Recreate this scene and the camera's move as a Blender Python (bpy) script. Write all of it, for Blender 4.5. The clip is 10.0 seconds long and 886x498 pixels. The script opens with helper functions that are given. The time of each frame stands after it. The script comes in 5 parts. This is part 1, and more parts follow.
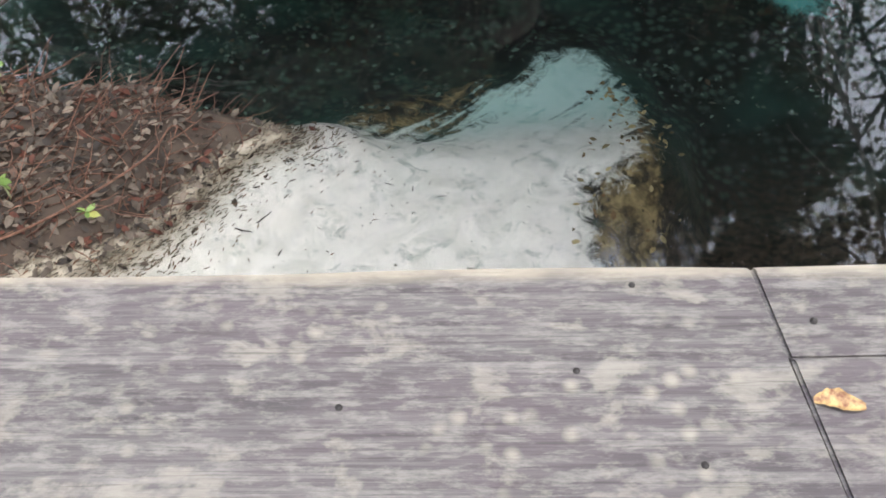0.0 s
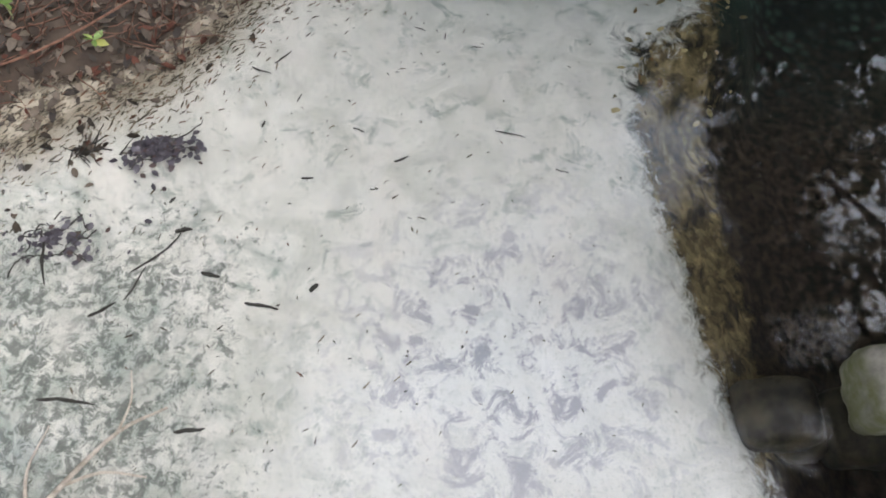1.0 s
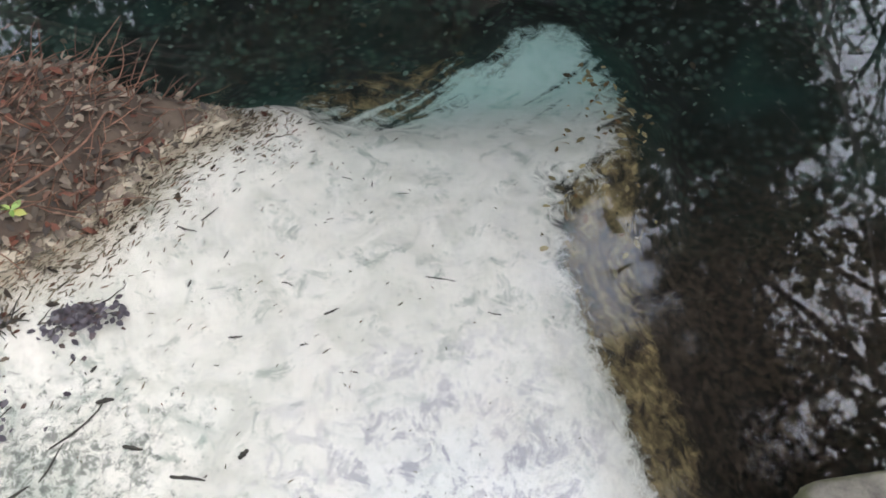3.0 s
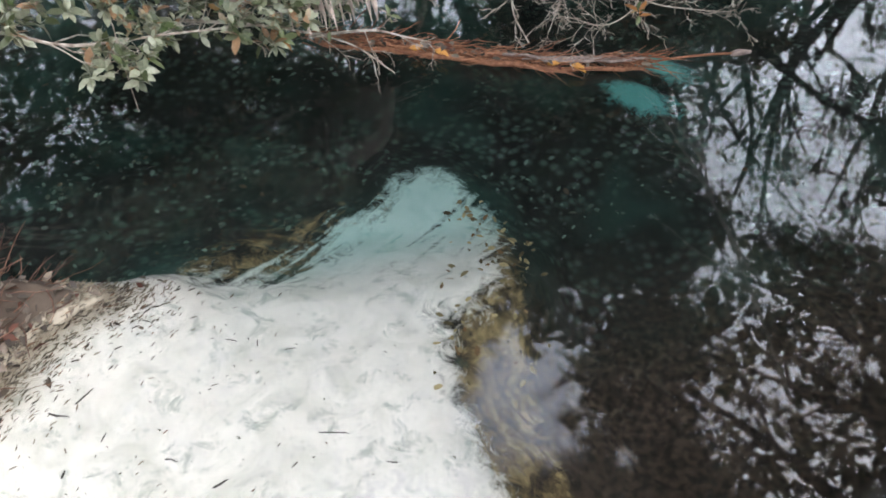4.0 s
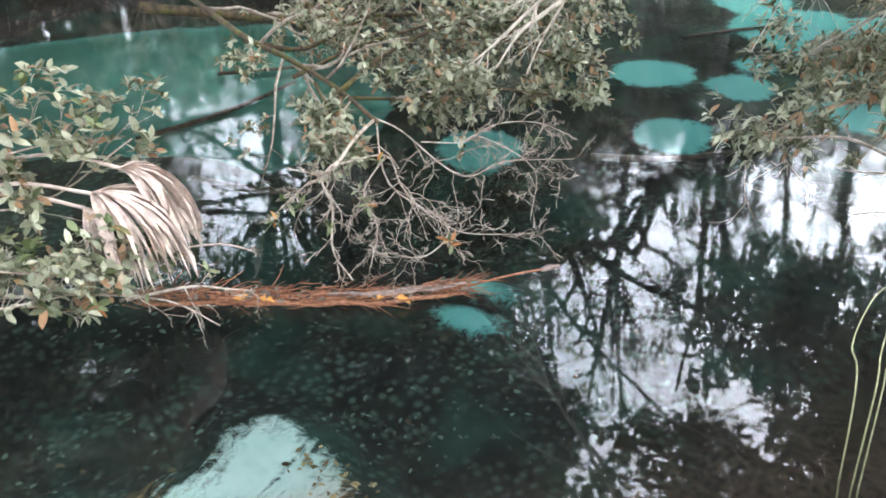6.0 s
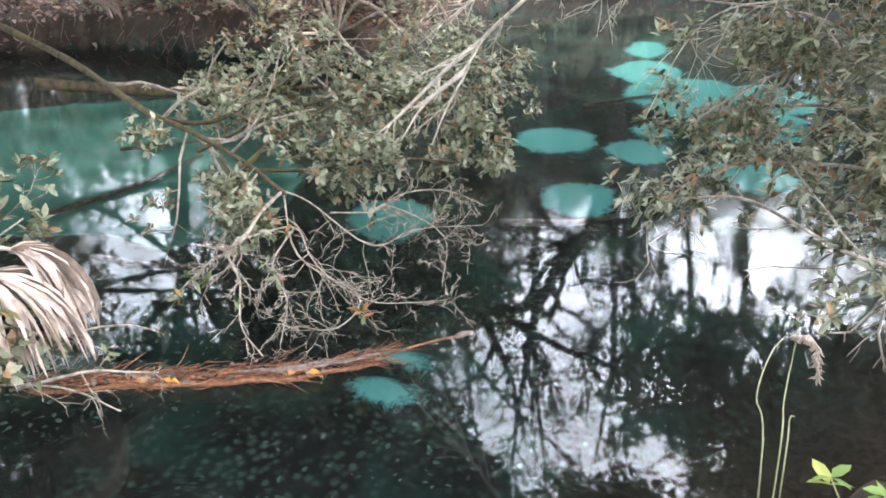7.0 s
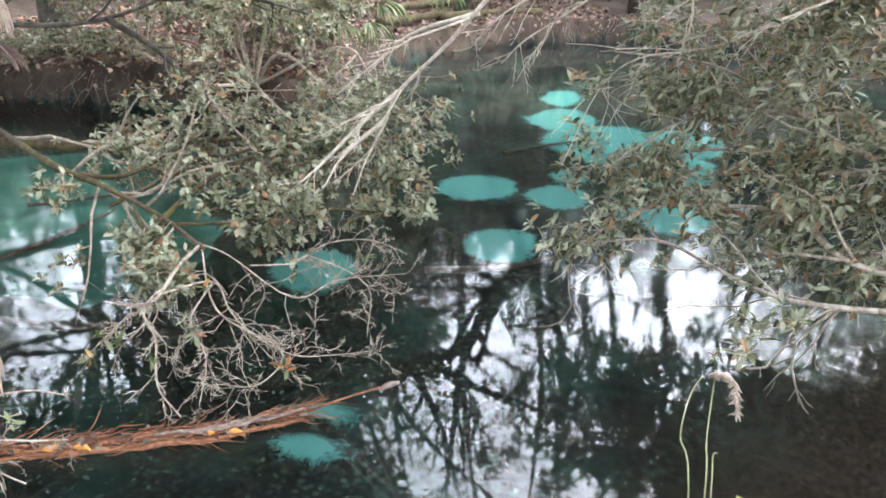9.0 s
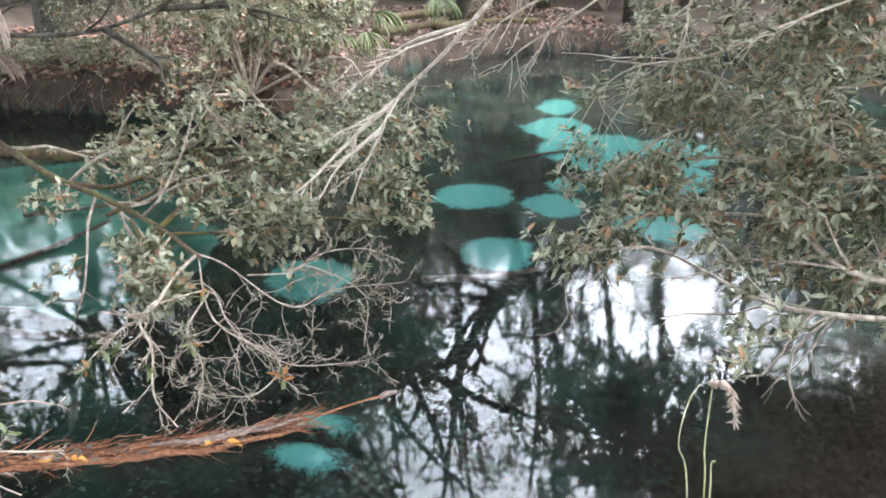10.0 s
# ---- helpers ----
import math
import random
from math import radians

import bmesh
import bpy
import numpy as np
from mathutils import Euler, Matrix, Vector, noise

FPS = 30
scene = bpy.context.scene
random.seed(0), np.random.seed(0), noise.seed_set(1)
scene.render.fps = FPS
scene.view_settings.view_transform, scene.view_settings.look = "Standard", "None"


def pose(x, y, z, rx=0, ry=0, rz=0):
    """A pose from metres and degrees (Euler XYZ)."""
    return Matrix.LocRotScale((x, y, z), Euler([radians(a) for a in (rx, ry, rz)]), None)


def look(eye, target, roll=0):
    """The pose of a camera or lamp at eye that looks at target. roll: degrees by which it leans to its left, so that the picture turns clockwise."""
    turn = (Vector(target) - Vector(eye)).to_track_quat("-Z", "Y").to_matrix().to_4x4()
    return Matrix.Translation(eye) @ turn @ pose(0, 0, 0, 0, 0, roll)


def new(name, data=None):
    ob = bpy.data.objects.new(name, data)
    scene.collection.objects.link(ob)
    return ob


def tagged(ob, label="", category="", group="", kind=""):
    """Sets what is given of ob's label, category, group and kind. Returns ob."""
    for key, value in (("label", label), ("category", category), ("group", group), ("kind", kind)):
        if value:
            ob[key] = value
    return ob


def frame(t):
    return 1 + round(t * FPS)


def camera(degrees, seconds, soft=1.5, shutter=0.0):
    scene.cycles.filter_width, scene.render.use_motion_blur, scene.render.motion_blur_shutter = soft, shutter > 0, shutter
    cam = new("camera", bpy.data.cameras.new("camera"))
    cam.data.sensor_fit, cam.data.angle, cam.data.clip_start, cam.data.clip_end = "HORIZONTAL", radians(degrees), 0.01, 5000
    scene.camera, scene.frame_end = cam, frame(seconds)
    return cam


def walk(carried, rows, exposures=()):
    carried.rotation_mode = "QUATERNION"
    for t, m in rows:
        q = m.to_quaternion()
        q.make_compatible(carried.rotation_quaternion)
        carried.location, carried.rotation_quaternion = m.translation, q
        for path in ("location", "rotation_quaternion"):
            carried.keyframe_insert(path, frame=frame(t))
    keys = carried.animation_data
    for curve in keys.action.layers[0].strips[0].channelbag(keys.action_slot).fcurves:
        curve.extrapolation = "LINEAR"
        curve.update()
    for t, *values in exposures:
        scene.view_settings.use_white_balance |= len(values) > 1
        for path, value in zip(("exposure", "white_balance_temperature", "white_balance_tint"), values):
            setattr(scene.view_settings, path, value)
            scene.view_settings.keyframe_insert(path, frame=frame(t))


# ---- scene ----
# ------------------------------------------------------------ camera
cam = camera(58.52, 10.0, soft=1.8)
# seconds, place, pitch, heading, lean
PATH = [
    (0.0, -0.010, -0.043, 2.304, -51.21, -0.39, -4.14),
    (0.2, -0.010, 0.026, 2.292, -52.64, -2.26, -3.78),
    (0.3, -0.011, 0.058, 2.286, -53.52, -2.60, -3.56),
    (0.4, -0.010, 0.088, 2.278, -54.63, -2.89, -3.29),
    (0.5, -0.014, 0.106, 2.283, -56.99, -2.69, -3.06),
    (1.0, -0.004, 0.169, 2.269, -64.09, 4.46, -3.81),
    (1.5, 0.046, 0.201, 2.255, -66.62, 17.69, -8.77),
    (2.0, 0.076, 0.241, 2.251, -66.85, 21.86, -10.89),
    (2.5, 0.073, 0.281, 2.278, -61.82, 7.61, -4.86),
    (3.0, 0.101, 0.290, 2.288, -55.97, -1.95, -1.81),
    (4.3, 0.321, 0.282, 2.259, -43.05, -12.72, -2.11),
    (4.5, 0.370, 0.286, 2.290, -41.33, -13.74, -2.22),
    (5.0, 0.404, 0.284, 2.321, -36.73, -16.55, -2.35),
    (5.5, 0.417, 0.286, 2.323, -33.38, -19.98, -1.80),
    (6.0, 0.427, 0.285, 2.332, -30.39, -23.62, -1.26),
    (7.3, 0.469, 0.295, 2.319, -24.56, -32.13, 0.15),
    (7.5, 0.470, 0.297, 2.315, -24.02, -33.03, 0.41),
    (8.0, 0.478, 0.298, 2.318, -23.00, -34.56, 0.43),
    (8.5, 0.482, 0.300, 2.321, -22.31, -35.76, 0.50),
    (9.0, 0.484, 0.301, 2.323, -22.10, -36.36, 0.45),
    (9.5, 0.484, 0.300, 2.324, -21.82, -36.54, 0.45),
    (10.0, 0.481, 0.302, 2.324, -21.47, -36.63, 0.36),
]
walk(cam, [(t, pose(x, y, z, 90 + p, 0, h) @ pose(0, 0, 0, 0, 0, r)) for t, x, y, z, p, h, r in PATH],
     exposures=[(0.0, 3.05), (1.0, 2.62), (2.0, 2.55), (3.0, 2.98), (4.5, 3.57), (6.0, 4.15), (7.5, 4.15), (10.0, 4.15)])

# ------------------------------------------------------------ sky and sun
world = bpy.data.worlds.new("overcast_sky")
scene.world = world
world.use_nodes = True
wn, wl = world.node_tree.nodes, world.node_tree.links
sky = wn.new("ShaderNodeTexSky")
sky.sky_type, sky.sun_disc = "NISHITA", False
sky.sun_elevation, sky.sun_rotation = radians(50), radians(100)
sky.air_density, sky.dust_density = 1.0, 1.6
pale = wn.new("ShaderNodeHueSaturation")
pale.inputs["Saturation"].default_value = 0.37
wl.new(sky.outputs[0], pale.inputs["Color"])
wl.new(pale.outputs[0], wn["Background"].inputs["Color"])
wn["Background"].inputs["Strength"].default_value = 0.15

sun = new("sun", bpy.data.lights.new("sun", "SUN"))
sun.data.energy, sun.data.angle, sun.data.color = 0.25, radians(30), (1.0, 0.99, 0.97)
sun.matrix_world = look((9.0 * math.sin(radians(100)), 9.0 * math.cos(radians(100)), 10.0), (0, 0, 0))


# ------------------------------------------------------------ materials
class Mat:
    """A node material, with short ways to add nodes."""

    def __init__(self, name):
        self.m = bpy.data.materials.new(name)
        self.m.use_nodes = True
        self.n, self.l = self.m.node_tree.nodes, self.m.node_tree.links
        self.bsdf = self.n["Principled BSDF"]
        self.pos = None

    def put(self, socket, value):
        if hasattr(value, "links"):
            self.l.new(value, socket)
        else:
            socket.default_value = value

    def coord(self):
        if self.pos is None:
            self.pos = self.n.new("ShaderNodeTexCoord").outputs["Object"]
        return self.pos

    def where(self):
        return self.n.new("ShaderNodeNewGeometry").outputs["Position"]

    def noise(self, scale, detail=4, rough=0.55, stretch=None, distortion=0.0, src=None):
        t = self.n.new("ShaderNodeTexNoise")
        src = src or self.coord()
        if stretch:
            m = self.n.new("ShaderNodeMapping")
            m.inputs["Scale"].default_value = stretch
            self.l.new(src, m.inputs["Vector"])
            src = m.outputs[0]
        self.l.new(src, t.inputs["Vector"])
        t.inputs["Scale"].default_value, t.inputs["Detail"].default_value = scale, detail
        t.inputs["Roughness"].default_value, t.inputs["Distortion"].default_value = rough, distortion
        return t.outputs["Fac"]

    def cells(self, scale, feature="F1", src=None, out="Distance"):
        t = self.n.new("ShaderNodeTexVoronoi")
        t.feature = feature
        self.l.new(src or self.coord(), t.inputs["Vector"])
        t.inputs["Scale"].default_value = scale
        return t.outputs[out]

    def ramp(self, fac, *stops):
        r = self.n.new("ShaderNodeValToRGB")
        e = r.color_ramp.elements
        while len(e) < len(stops):
            e.new(0.5)
        for k, (p, c) in enumerate(stops):
            e[k].position = p
            e[k].color = (c, c, c, 1) if isinstance(c, (int, float)) else (*c, 1)
        self.l.new(fac, r.inputs[0])
        return r.outputs[0]

    def mix(self, fac, a, b, mode="MIX"):
        x = self.n.new("ShaderNodeMix")
        x.data_type, x.blend_type = "RGBA", mode
        for s, v in ((x.inputs[0], fac), (x.inputs[6], a), (x.inputs[7], b)):
            self.put(s, (*v, 1) if isinstance(v, tuple) and len(v) == 3 else v)
        return x.outputs[2]

    def math(self, op, a, b=0.0, clamp=False):
        x = self.n.new("ShaderNodeMath")
        x.operation, x.use_clamp = op, clamp
        self.put(x.inputs[0], a), self.put(x.inputs[1], b)
        return x.outputs[0]

    def layer(self, name):
        a = self.n.new("ShaderNodeAttribute")
        a.attribute_name = name
        return a.outputs["Fac"]

    def each(self):
        return self.n.new("ShaderNodeObjectInfo").outputs["Random"]

    def island(self):
        return self.n.new("ShaderNodeNewGeometry").outputs["Random Per Island"]

    def height(self):
        s = self.n.new("ShaderNodeSeparateXYZ")
        self.l.new(self.where(), s.inputs[0])
        return s.outputs["Z"]

    def bump(self, fac, strength=0.3, distance=0.01):
        b = self.n.new("ShaderNodeBump")
        b.inputs["Strength"].default_value, b.inputs["Distance"].default_value = strength, distance
        self.l.new(fac, b.inputs["Height"])
        self.l.new(b.outputs[0], self.bsdf.inputs["Normal"])
        return self

    def done(self, color, rough=0.7, **more):
        self.put(self.bsdf.inputs["Base Color"], (*color, 1) if isinstance(color, tuple) else color)
        self.put(self.bsdf.inputs["Roughness"], rough)
        for key, v in more.items():
            self.put(self.bsdf.inputs[key.replace("_", " ")], v)
        return self.m


def make_ground():
    m = Mat("pool_bed_and_banks")
    p = m.where()
    sand, litter, basin, fringe = m.layer("sand"), m.layer("litter"), m.layer("basin"), m.layer("fringe")
    n1, n2, n3 = m.noise(5, 5, src=p), m.noise(28, 4, src=p), m.noise(90, 3, src=p)
    # white sand, with swirls of fine grey silt
    swirl = m.noise(4.5, 6, 0.66, distortion=1.2, src=p)
    curl = m.noise(9, 8, 0.74, distortion=0.7, src=p)
    white = m.mix(m.ramp(swirl, (0.36, 0.0), (0.60, 1.0)), (0.62, 0.615, 0.55), (0.80, 0.78, 0.72))
    white = m.mix(m.ramp(curl, (0.36, 0.8), (0.46, 0.0)), white, (0.33, 0.37, 0.325))
    # at the boil, sky sheen and ripple reflections are painted into the sand
    white = m.mix(m.math("MULTIPLY", m.layer("boil"), 0.6), white, (0.83, 0.83, 0.83))
    arcs = m.noise(10, 8, 0.74, distortion=0.8, src=p)
    white = m.mix(m.math("MULTIPLY", m.ramp(arcs, (0.41, 1.0), (0.50, 0.0)), m.math("ADD", 0.12, m.math("MULTIPLY", m.layer("boil"), 0.88))), white, (0.37, 0.36, 0.41))
    # grey-green silt lies in patches, with flecks of rotten leaf
    silt = m.layer("silt")
    patch = m.math("ADD", silt, m.math("MULTIPLY", m.math("SUBTRACT", m.noise(3.4, 7, 0.68, distortion=0.9, src=p), 0.5), 2.6))
    white = m.mix(m.ramp(patch, (0.52, 0.0), (0.95, 0.62)), white, (0.25, 0.30, 0.265))
    dirt = m.math("ADD", silt, m.math("MULTIPLY", m.math("SUBTRACT", m.noise(24, 8, 0.80, distortion=0.5, src=p), 0.5), 3.0))
    white = m.mix(m.ramp(dirt, (0.62, 0.0), (0.86, 0.8)), white, (0.10, 0.115, 0.10))
    white = m.mix(m.ramp(n1, (0.52, 0.0), (0.72, 0.6)), white, (0.80, 0.76, 0.70))
    white = m.mix(m.ramp(n3, (0.30, 0.35), (0.45, 0.0)), white, (0.36, 0.37, 0.32))
    # beach: yellowish damp sand above and at the water's edge
    shallow = m.ramp(m.math("ADD", m.height(), 0.5), (0.39, 0.0), (0.48, 0.85))
    white = m.mix(shallow, white, m.mix(n2, (0.17, 0.135, 0.09), (0.46, 0.38, 0.27)))
    # turquoise of deeper water, painted into the sand colour by bed height
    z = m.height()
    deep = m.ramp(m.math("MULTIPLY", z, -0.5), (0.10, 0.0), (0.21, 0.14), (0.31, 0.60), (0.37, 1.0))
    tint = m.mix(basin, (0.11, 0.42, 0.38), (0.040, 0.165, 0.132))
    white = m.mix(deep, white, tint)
    # weedy dark bed; the water's dark and teal depth tint is painted in
    weed = m.mix(m.ramp(n1, (0.35, 0.0), (0.65, 1.0)), (0.002, 0.0035, 0.003), (0.005, 0.012, 0.009))
    spots = m.ramp(m.math("ADD", m.cells(17, src=p), m.math("MULTIPLY", m.math("SUBTRACT", n2, 0.5), 0.6)), (0.12, 1.0), (0.52, 0.0))
    weed = m.mix(m.math("MULTIPLY", spots, m.ramp(m.noise(2.2, 4, src=p), (0.36, 0.0), (0.62, 0.85))), weed, (0.050, 0.098, 0.076))
    weed = m.mix(m.ramp(m.noise(1.3, 3, src=p), (0.47, 0.0), (0.68, 0.8)), weed, (0.012, 0.055, 0.041))
    weed = m.mix(m.layer("mud"), weed, m.mix(m.ramp(n2, (0.4, 0.0), (0.65, 1.0)), (0.007, 0.005, 0.003), (0.045, 0.030, 0.018)))
    brown = m.mix(m.ramp(m.noise(13, 5, 0.6, src=p, distortion=0.7), (0.32, 0.0), (0.70, 1.0)), (0.022, 0.017, 0.007), (0.36, 0.28, 0.13))
    fr = m.ramp(m.math("ADD", m.math("MULTIPLY", fringe, 0.62), m.math("MULTIPLY", m.math("SUBTRACT", m.noise(11, 5, 0.65, src=p, distortion=1.0), 0.5), 1.7)), (0.36, 0.0), (0.72, 0.9))
    bed = m.mix(fr, weed, brown)
    # ragged border of the sand
    rot = m.n.new("ShaderNodeVectorRotate")
    rot.rotation_type = "Z_AXIS"
    m.l.new(p, rot.inputs["Vector"])
    rot.inputs["Angle"].default_value = radians(-42)
    streak = m.noise(4.5, 4, 0.55, stretch=(0.32, 3.0, 1.0), distortion=0.8, src=rot.outputs[0])
    plain = m.math("MULTIPLY", m.math("SUBTRACT", m.noise(12, 7, 0.75, src=p, distortion=1.2), 0.5), 1.8)
    lines = m.math("MULTIPLY", m.math("MULTIPLY", m.math("SUBTRACT", streak, 0.5), 2.6), m.layer("flow"))
    edge = m.math("ADD", sand, m.math("ADD", plain, lines))
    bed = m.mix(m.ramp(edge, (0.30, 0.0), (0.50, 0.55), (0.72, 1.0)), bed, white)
    # leaf mould on the land
    mould = m.mix(n2, (0.018, 0.012, 0.008), (0.075, 0.050, 0.034))
    mould = m.mix(m.ramp(n1, (0.45, 0.0), (0.7, 0.5)), mould, (0.125, 0.093, 0.068))
    le = m.math("ADD", litter, m.math("MULTIPLY", m.math("SUBTRACT", n2, 0.5), 0.6))
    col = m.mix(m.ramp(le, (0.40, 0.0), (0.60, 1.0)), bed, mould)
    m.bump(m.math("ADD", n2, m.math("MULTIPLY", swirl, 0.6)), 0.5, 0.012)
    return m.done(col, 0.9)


def make_water():
    m = Mat("clear_spring_water")
    p = m.where()
    boil = m.ramp(m.layer("boil"), (0.0, 0.0), (1.0, 1.0))
    fine = m.noise(12, 3, 0.55, src=p, distortion=0.8)
    big = m.noise(1.6, 2, 0.5, src=p)
    calm = m.math("ADD", 0.03, m.math("MULTIPLY", m.layer("breeze"), 0.30))
    rip = m.math("ADD", m.math("MULTIPLY", big, 0.25), m.math("MULTIPLY", fine, m.math("ADD", calm, m.math("MULTIPLY", boil, 1.3))))
    m.bump(rip, 0.10, 0.02)
    wave = m.bsdf.inputs["Normal"].links[0].from_socket
    clear, gloss = m.n.new("ShaderNodeBsdfRefraction"), m.n.new("ShaderNodeBsdfGlossy")
    clear.inputs["IOR"].default_value, clear.inputs["Roughness"].default_value = 1.333, 0.0
    gloss.inputs["Roughness"].default_value = 0.0
    sheen = m.n.new("ShaderNodeFresnel")
    sheen.inputs["IOR"].default_value = 1.6
    both = m.n.new("ShaderNodeMixShader")
    for node in (clear, gloss, sheen):
        m.l.new(wave, node.inputs["Normal"])
    m.l.new(sheen.outputs[0], both.inputs[0])
    m.l.new(clear.outputs[0], both.inputs[1])
    m.l.new(gloss.outputs[0], both.inputs[2])
    m.l.new(both.outputs[0], m.n["Material Output"].inputs["Surface"])
    return m.m


def make_leaf(name, dark, light, dry, rough=0.45, per_object=True, glow=0.0):
    m = Mat(name)
    r = m.each() if per_object else m.island()
    c = m.mix(m.ramp(r, (0.1, 0.0), (0.75, 1.0)), dark, light)
    c = m.mix(m.ramp(r, (0.87, 0.0), (0.92, 1.0)), c, dry)
    c = m.mix(m.ramp(m.noise(60, 3), (0.4, 0.0), (0.7, 0.35)), c, tuple(v * 0.55 for v in dark))
    if glow:
        # thin blades let some light through
        thin, both = m.n.new("ShaderNodeBsdfTranslucent"), m.n.new("ShaderNodeMixShader")
        m.l.new(c, thin.inputs["Color"])
        both.inputs[0].default_value = glow
        m.l.new(m.bsdf.outputs[0], both.inputs[1])
        m.l.new(thin.outputs[0], both.inputs[2])
        m.l.new(both.outputs[0], m.n["Material Output"].inputs["Surface"])
    return m.done(c, rough)


def make_bark(name, a, b, lichen, scale=18, amount=0.5):
    m = Mat(name)
    n = m.noise(scale, 5, 0.65, stretch=(1, 1, 0.35), src=m.where())
    c = m.mix(m.ramp(n, (0.35, 0.0), (0.65, 1.0)), a, b)
    c = m.mix(m.ramp(m.noise(scale * 0.6, 4, src=m.where()), (0.50, 0.0), (0.62, amount)), c, lichen)
    m.bump(n, 0.6, 0.01)
    return m.done(c, 0.85)


def make_weathered_wood():
    m = Mat("weathered_boardwalk_timber")
    grain = m.noise(22, 7, 0.68, stretch=(0.22, 5, 5), distortion=0.12)
    fine = m.noise(70, 6, 0.72, stretch=(0.16, 6, 6), distortion=0.05)
    cloud = m.noise(11, 5, 0.62, stretch=(0.8, 1.6, 1.6), distortion=0.2)
    c = m.mix(m.ramp(grain, (0.40, 0.0), (0.60, 1.0)), (0.066, 0.058, 0.058), (0.185, 0.170, 0.158))
    c = m.mix(m.ramp(cloud, (0.38, 0.0), (0.64, 0.75)), c, (0.118, 0.096, 0.100))
    c = m.mix(m.ramp(fine, (0.36, 0.75), (0.53, 0.0)), c, (0.064, 0.056, 0.055))
    # bleached fibre and pale lichen
    bleach = m.noise(85, 7, 0.74, stretch=(0.55, 1.9, 1.9), distortion=0.15)
    c = m.mix(m.ramp(bleach, (0.47, 0.0), (0.62, 0.62)), c, (0.27, 0.25, 0.222))
    c = m.mix(m.ramp(m.noise(34, 5, 0.65, stretch=(0.7, 1.2, 1.2), distortion=0.2), (0.55, 0.0), (0.62, 0.55)), c, (0.30, 0.275, 0.225))
    dots = m.math("MULTIPLY", m.ramp(m.cells(75), (0.10, 1.0), (0.36, 0.0)), m.ramp(m.noise(16, 3), (0.52, 0.0), (0.60, 0.7)))
    c = m.mix(dots, c, (0.36, 0.33, 0.26))
    # dark grain cracks
    crack = m.noise(30, 3, 0.5, stretch=(0.09, 9, 9), distortion=0.15)
    c = m.mix(m.ramp(crack, (0.49, 0.0), (0.50, 0.55), (0.51, 0.0)), c, (0.045, 0.038, 0.036))
    # edges worn pale
    s = m.n.new("ShaderNodeSeparateXYZ")
    m.l.new(m.coord(), s.inputs[0])
    rim = m.math("ADD", s.outputs["Y"], m.math("MULTIPLY", m.math("SUBTRACT", m.noise(60, 4, stretch=(0.3, 1, 1)), 0.5), 0.02))
    c = m.mix(m.ramp(m.math("MULTIPLY", rim, 10.0), (0.42, 0.0), (0.50, 0.75)), c, (0.38, 0.33, 0.25))
    m.bump(m.math("ADD", grain, m.math("ADD", fine, m.math("MULTIPLY", bleach, 0.5))), 0.6, 0.0015)
    return m.done(c, 0.82)


def make_stone():
    m = Mat("mossy_concrete")
    n = m.noise(14, 6, 0.65)
    c = m.mix(m.ramp(n, (0.35, 0.0), (0.65, 1.0)), (0.10, 0.088, 0.076), (0.24, 0.215, 0.18))
    c = m.mix(m.ramp(m.noise(5, 4), (0.50, 0.0), (0.62, 0.8)), c, (0.28, 0.255, 0.205))
    moss = m.ramp(m.noise(9, 5), (0.52, 0.0), (0.62, 0.9))
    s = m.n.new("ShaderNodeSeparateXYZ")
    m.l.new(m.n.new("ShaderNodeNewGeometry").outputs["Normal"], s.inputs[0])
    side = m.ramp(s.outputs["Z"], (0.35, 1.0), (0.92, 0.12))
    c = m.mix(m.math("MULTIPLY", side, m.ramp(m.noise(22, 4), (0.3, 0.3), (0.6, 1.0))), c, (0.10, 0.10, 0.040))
    c = m.mix(m.math("MULTIPLY", moss, 0.3), c, (0.10, 0.12, 0.03))
    m.bump(n, 0.7, 0.012)
    return m.done(c, 0.9)


def make_fibre(name, a, b, scale=40, rough=0.8):
    m = Mat(name)
    r = m.island()
    c = m.mix(r, a, b)
    c = m.mix(m.ramp(m.noise(scale, 4, src=m.where()), (0.4, 0.5), (0.6, 0.0)), c, tuple(v * 0.5 for v in a))
    return m.done(c, rough)


def make_slime():
    m = Mat("slimy_dark_concrete")
    n = m.noise(12, 5, 0.65)
    m.bump(n, 0.6, 0.01)
    return m.done(m.mix(m.ramp(n, (0.35, 0.0), (0.65, 1.0)), (0.012, 0.010, 0.006), (0.075, 0.060, 0.035)), 0.8)


SLIME = make_slime()
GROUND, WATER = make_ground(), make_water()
WOOD, STONE = make_weathered_wood(), make_stone()
LEAF = make_leaf("bay_leaf", (0.070, 0.105, 0.032), (0.29, 0.34, 0.17), (0.50, 0.20, 0.06), 0.34, True, 0.3)
LEAF_GREY = make_leaf("grey_green_leaf", (0.080, 0.095, 0.040), (0.50, 0.505, 0.36), (0.42, 0.24, 0.13), 0.26, True, 0.25)
LEAF_STUFF = make_leaf("grey_green_foliage", (0.075, 0.090, 0.038), (0.48, 0.485, 0.345), (0.38, 0.22, 0.12), 0.28, False, 0.25)
LEAF_YOUNG = make_leaf("fresh_leaf", (0.17, 0.27, 0.06), (0.36, 0.50, 0.16), (0.45, 0.45, 0.12), 0.4, True, 0.3)
CROWN = make_leaf("canopy_foliage", (0.030, 0.038, 0.016), (0.105, 0.115, 0.052), (0.13, 0.08, 0.04), 0.5, False, 0.35)
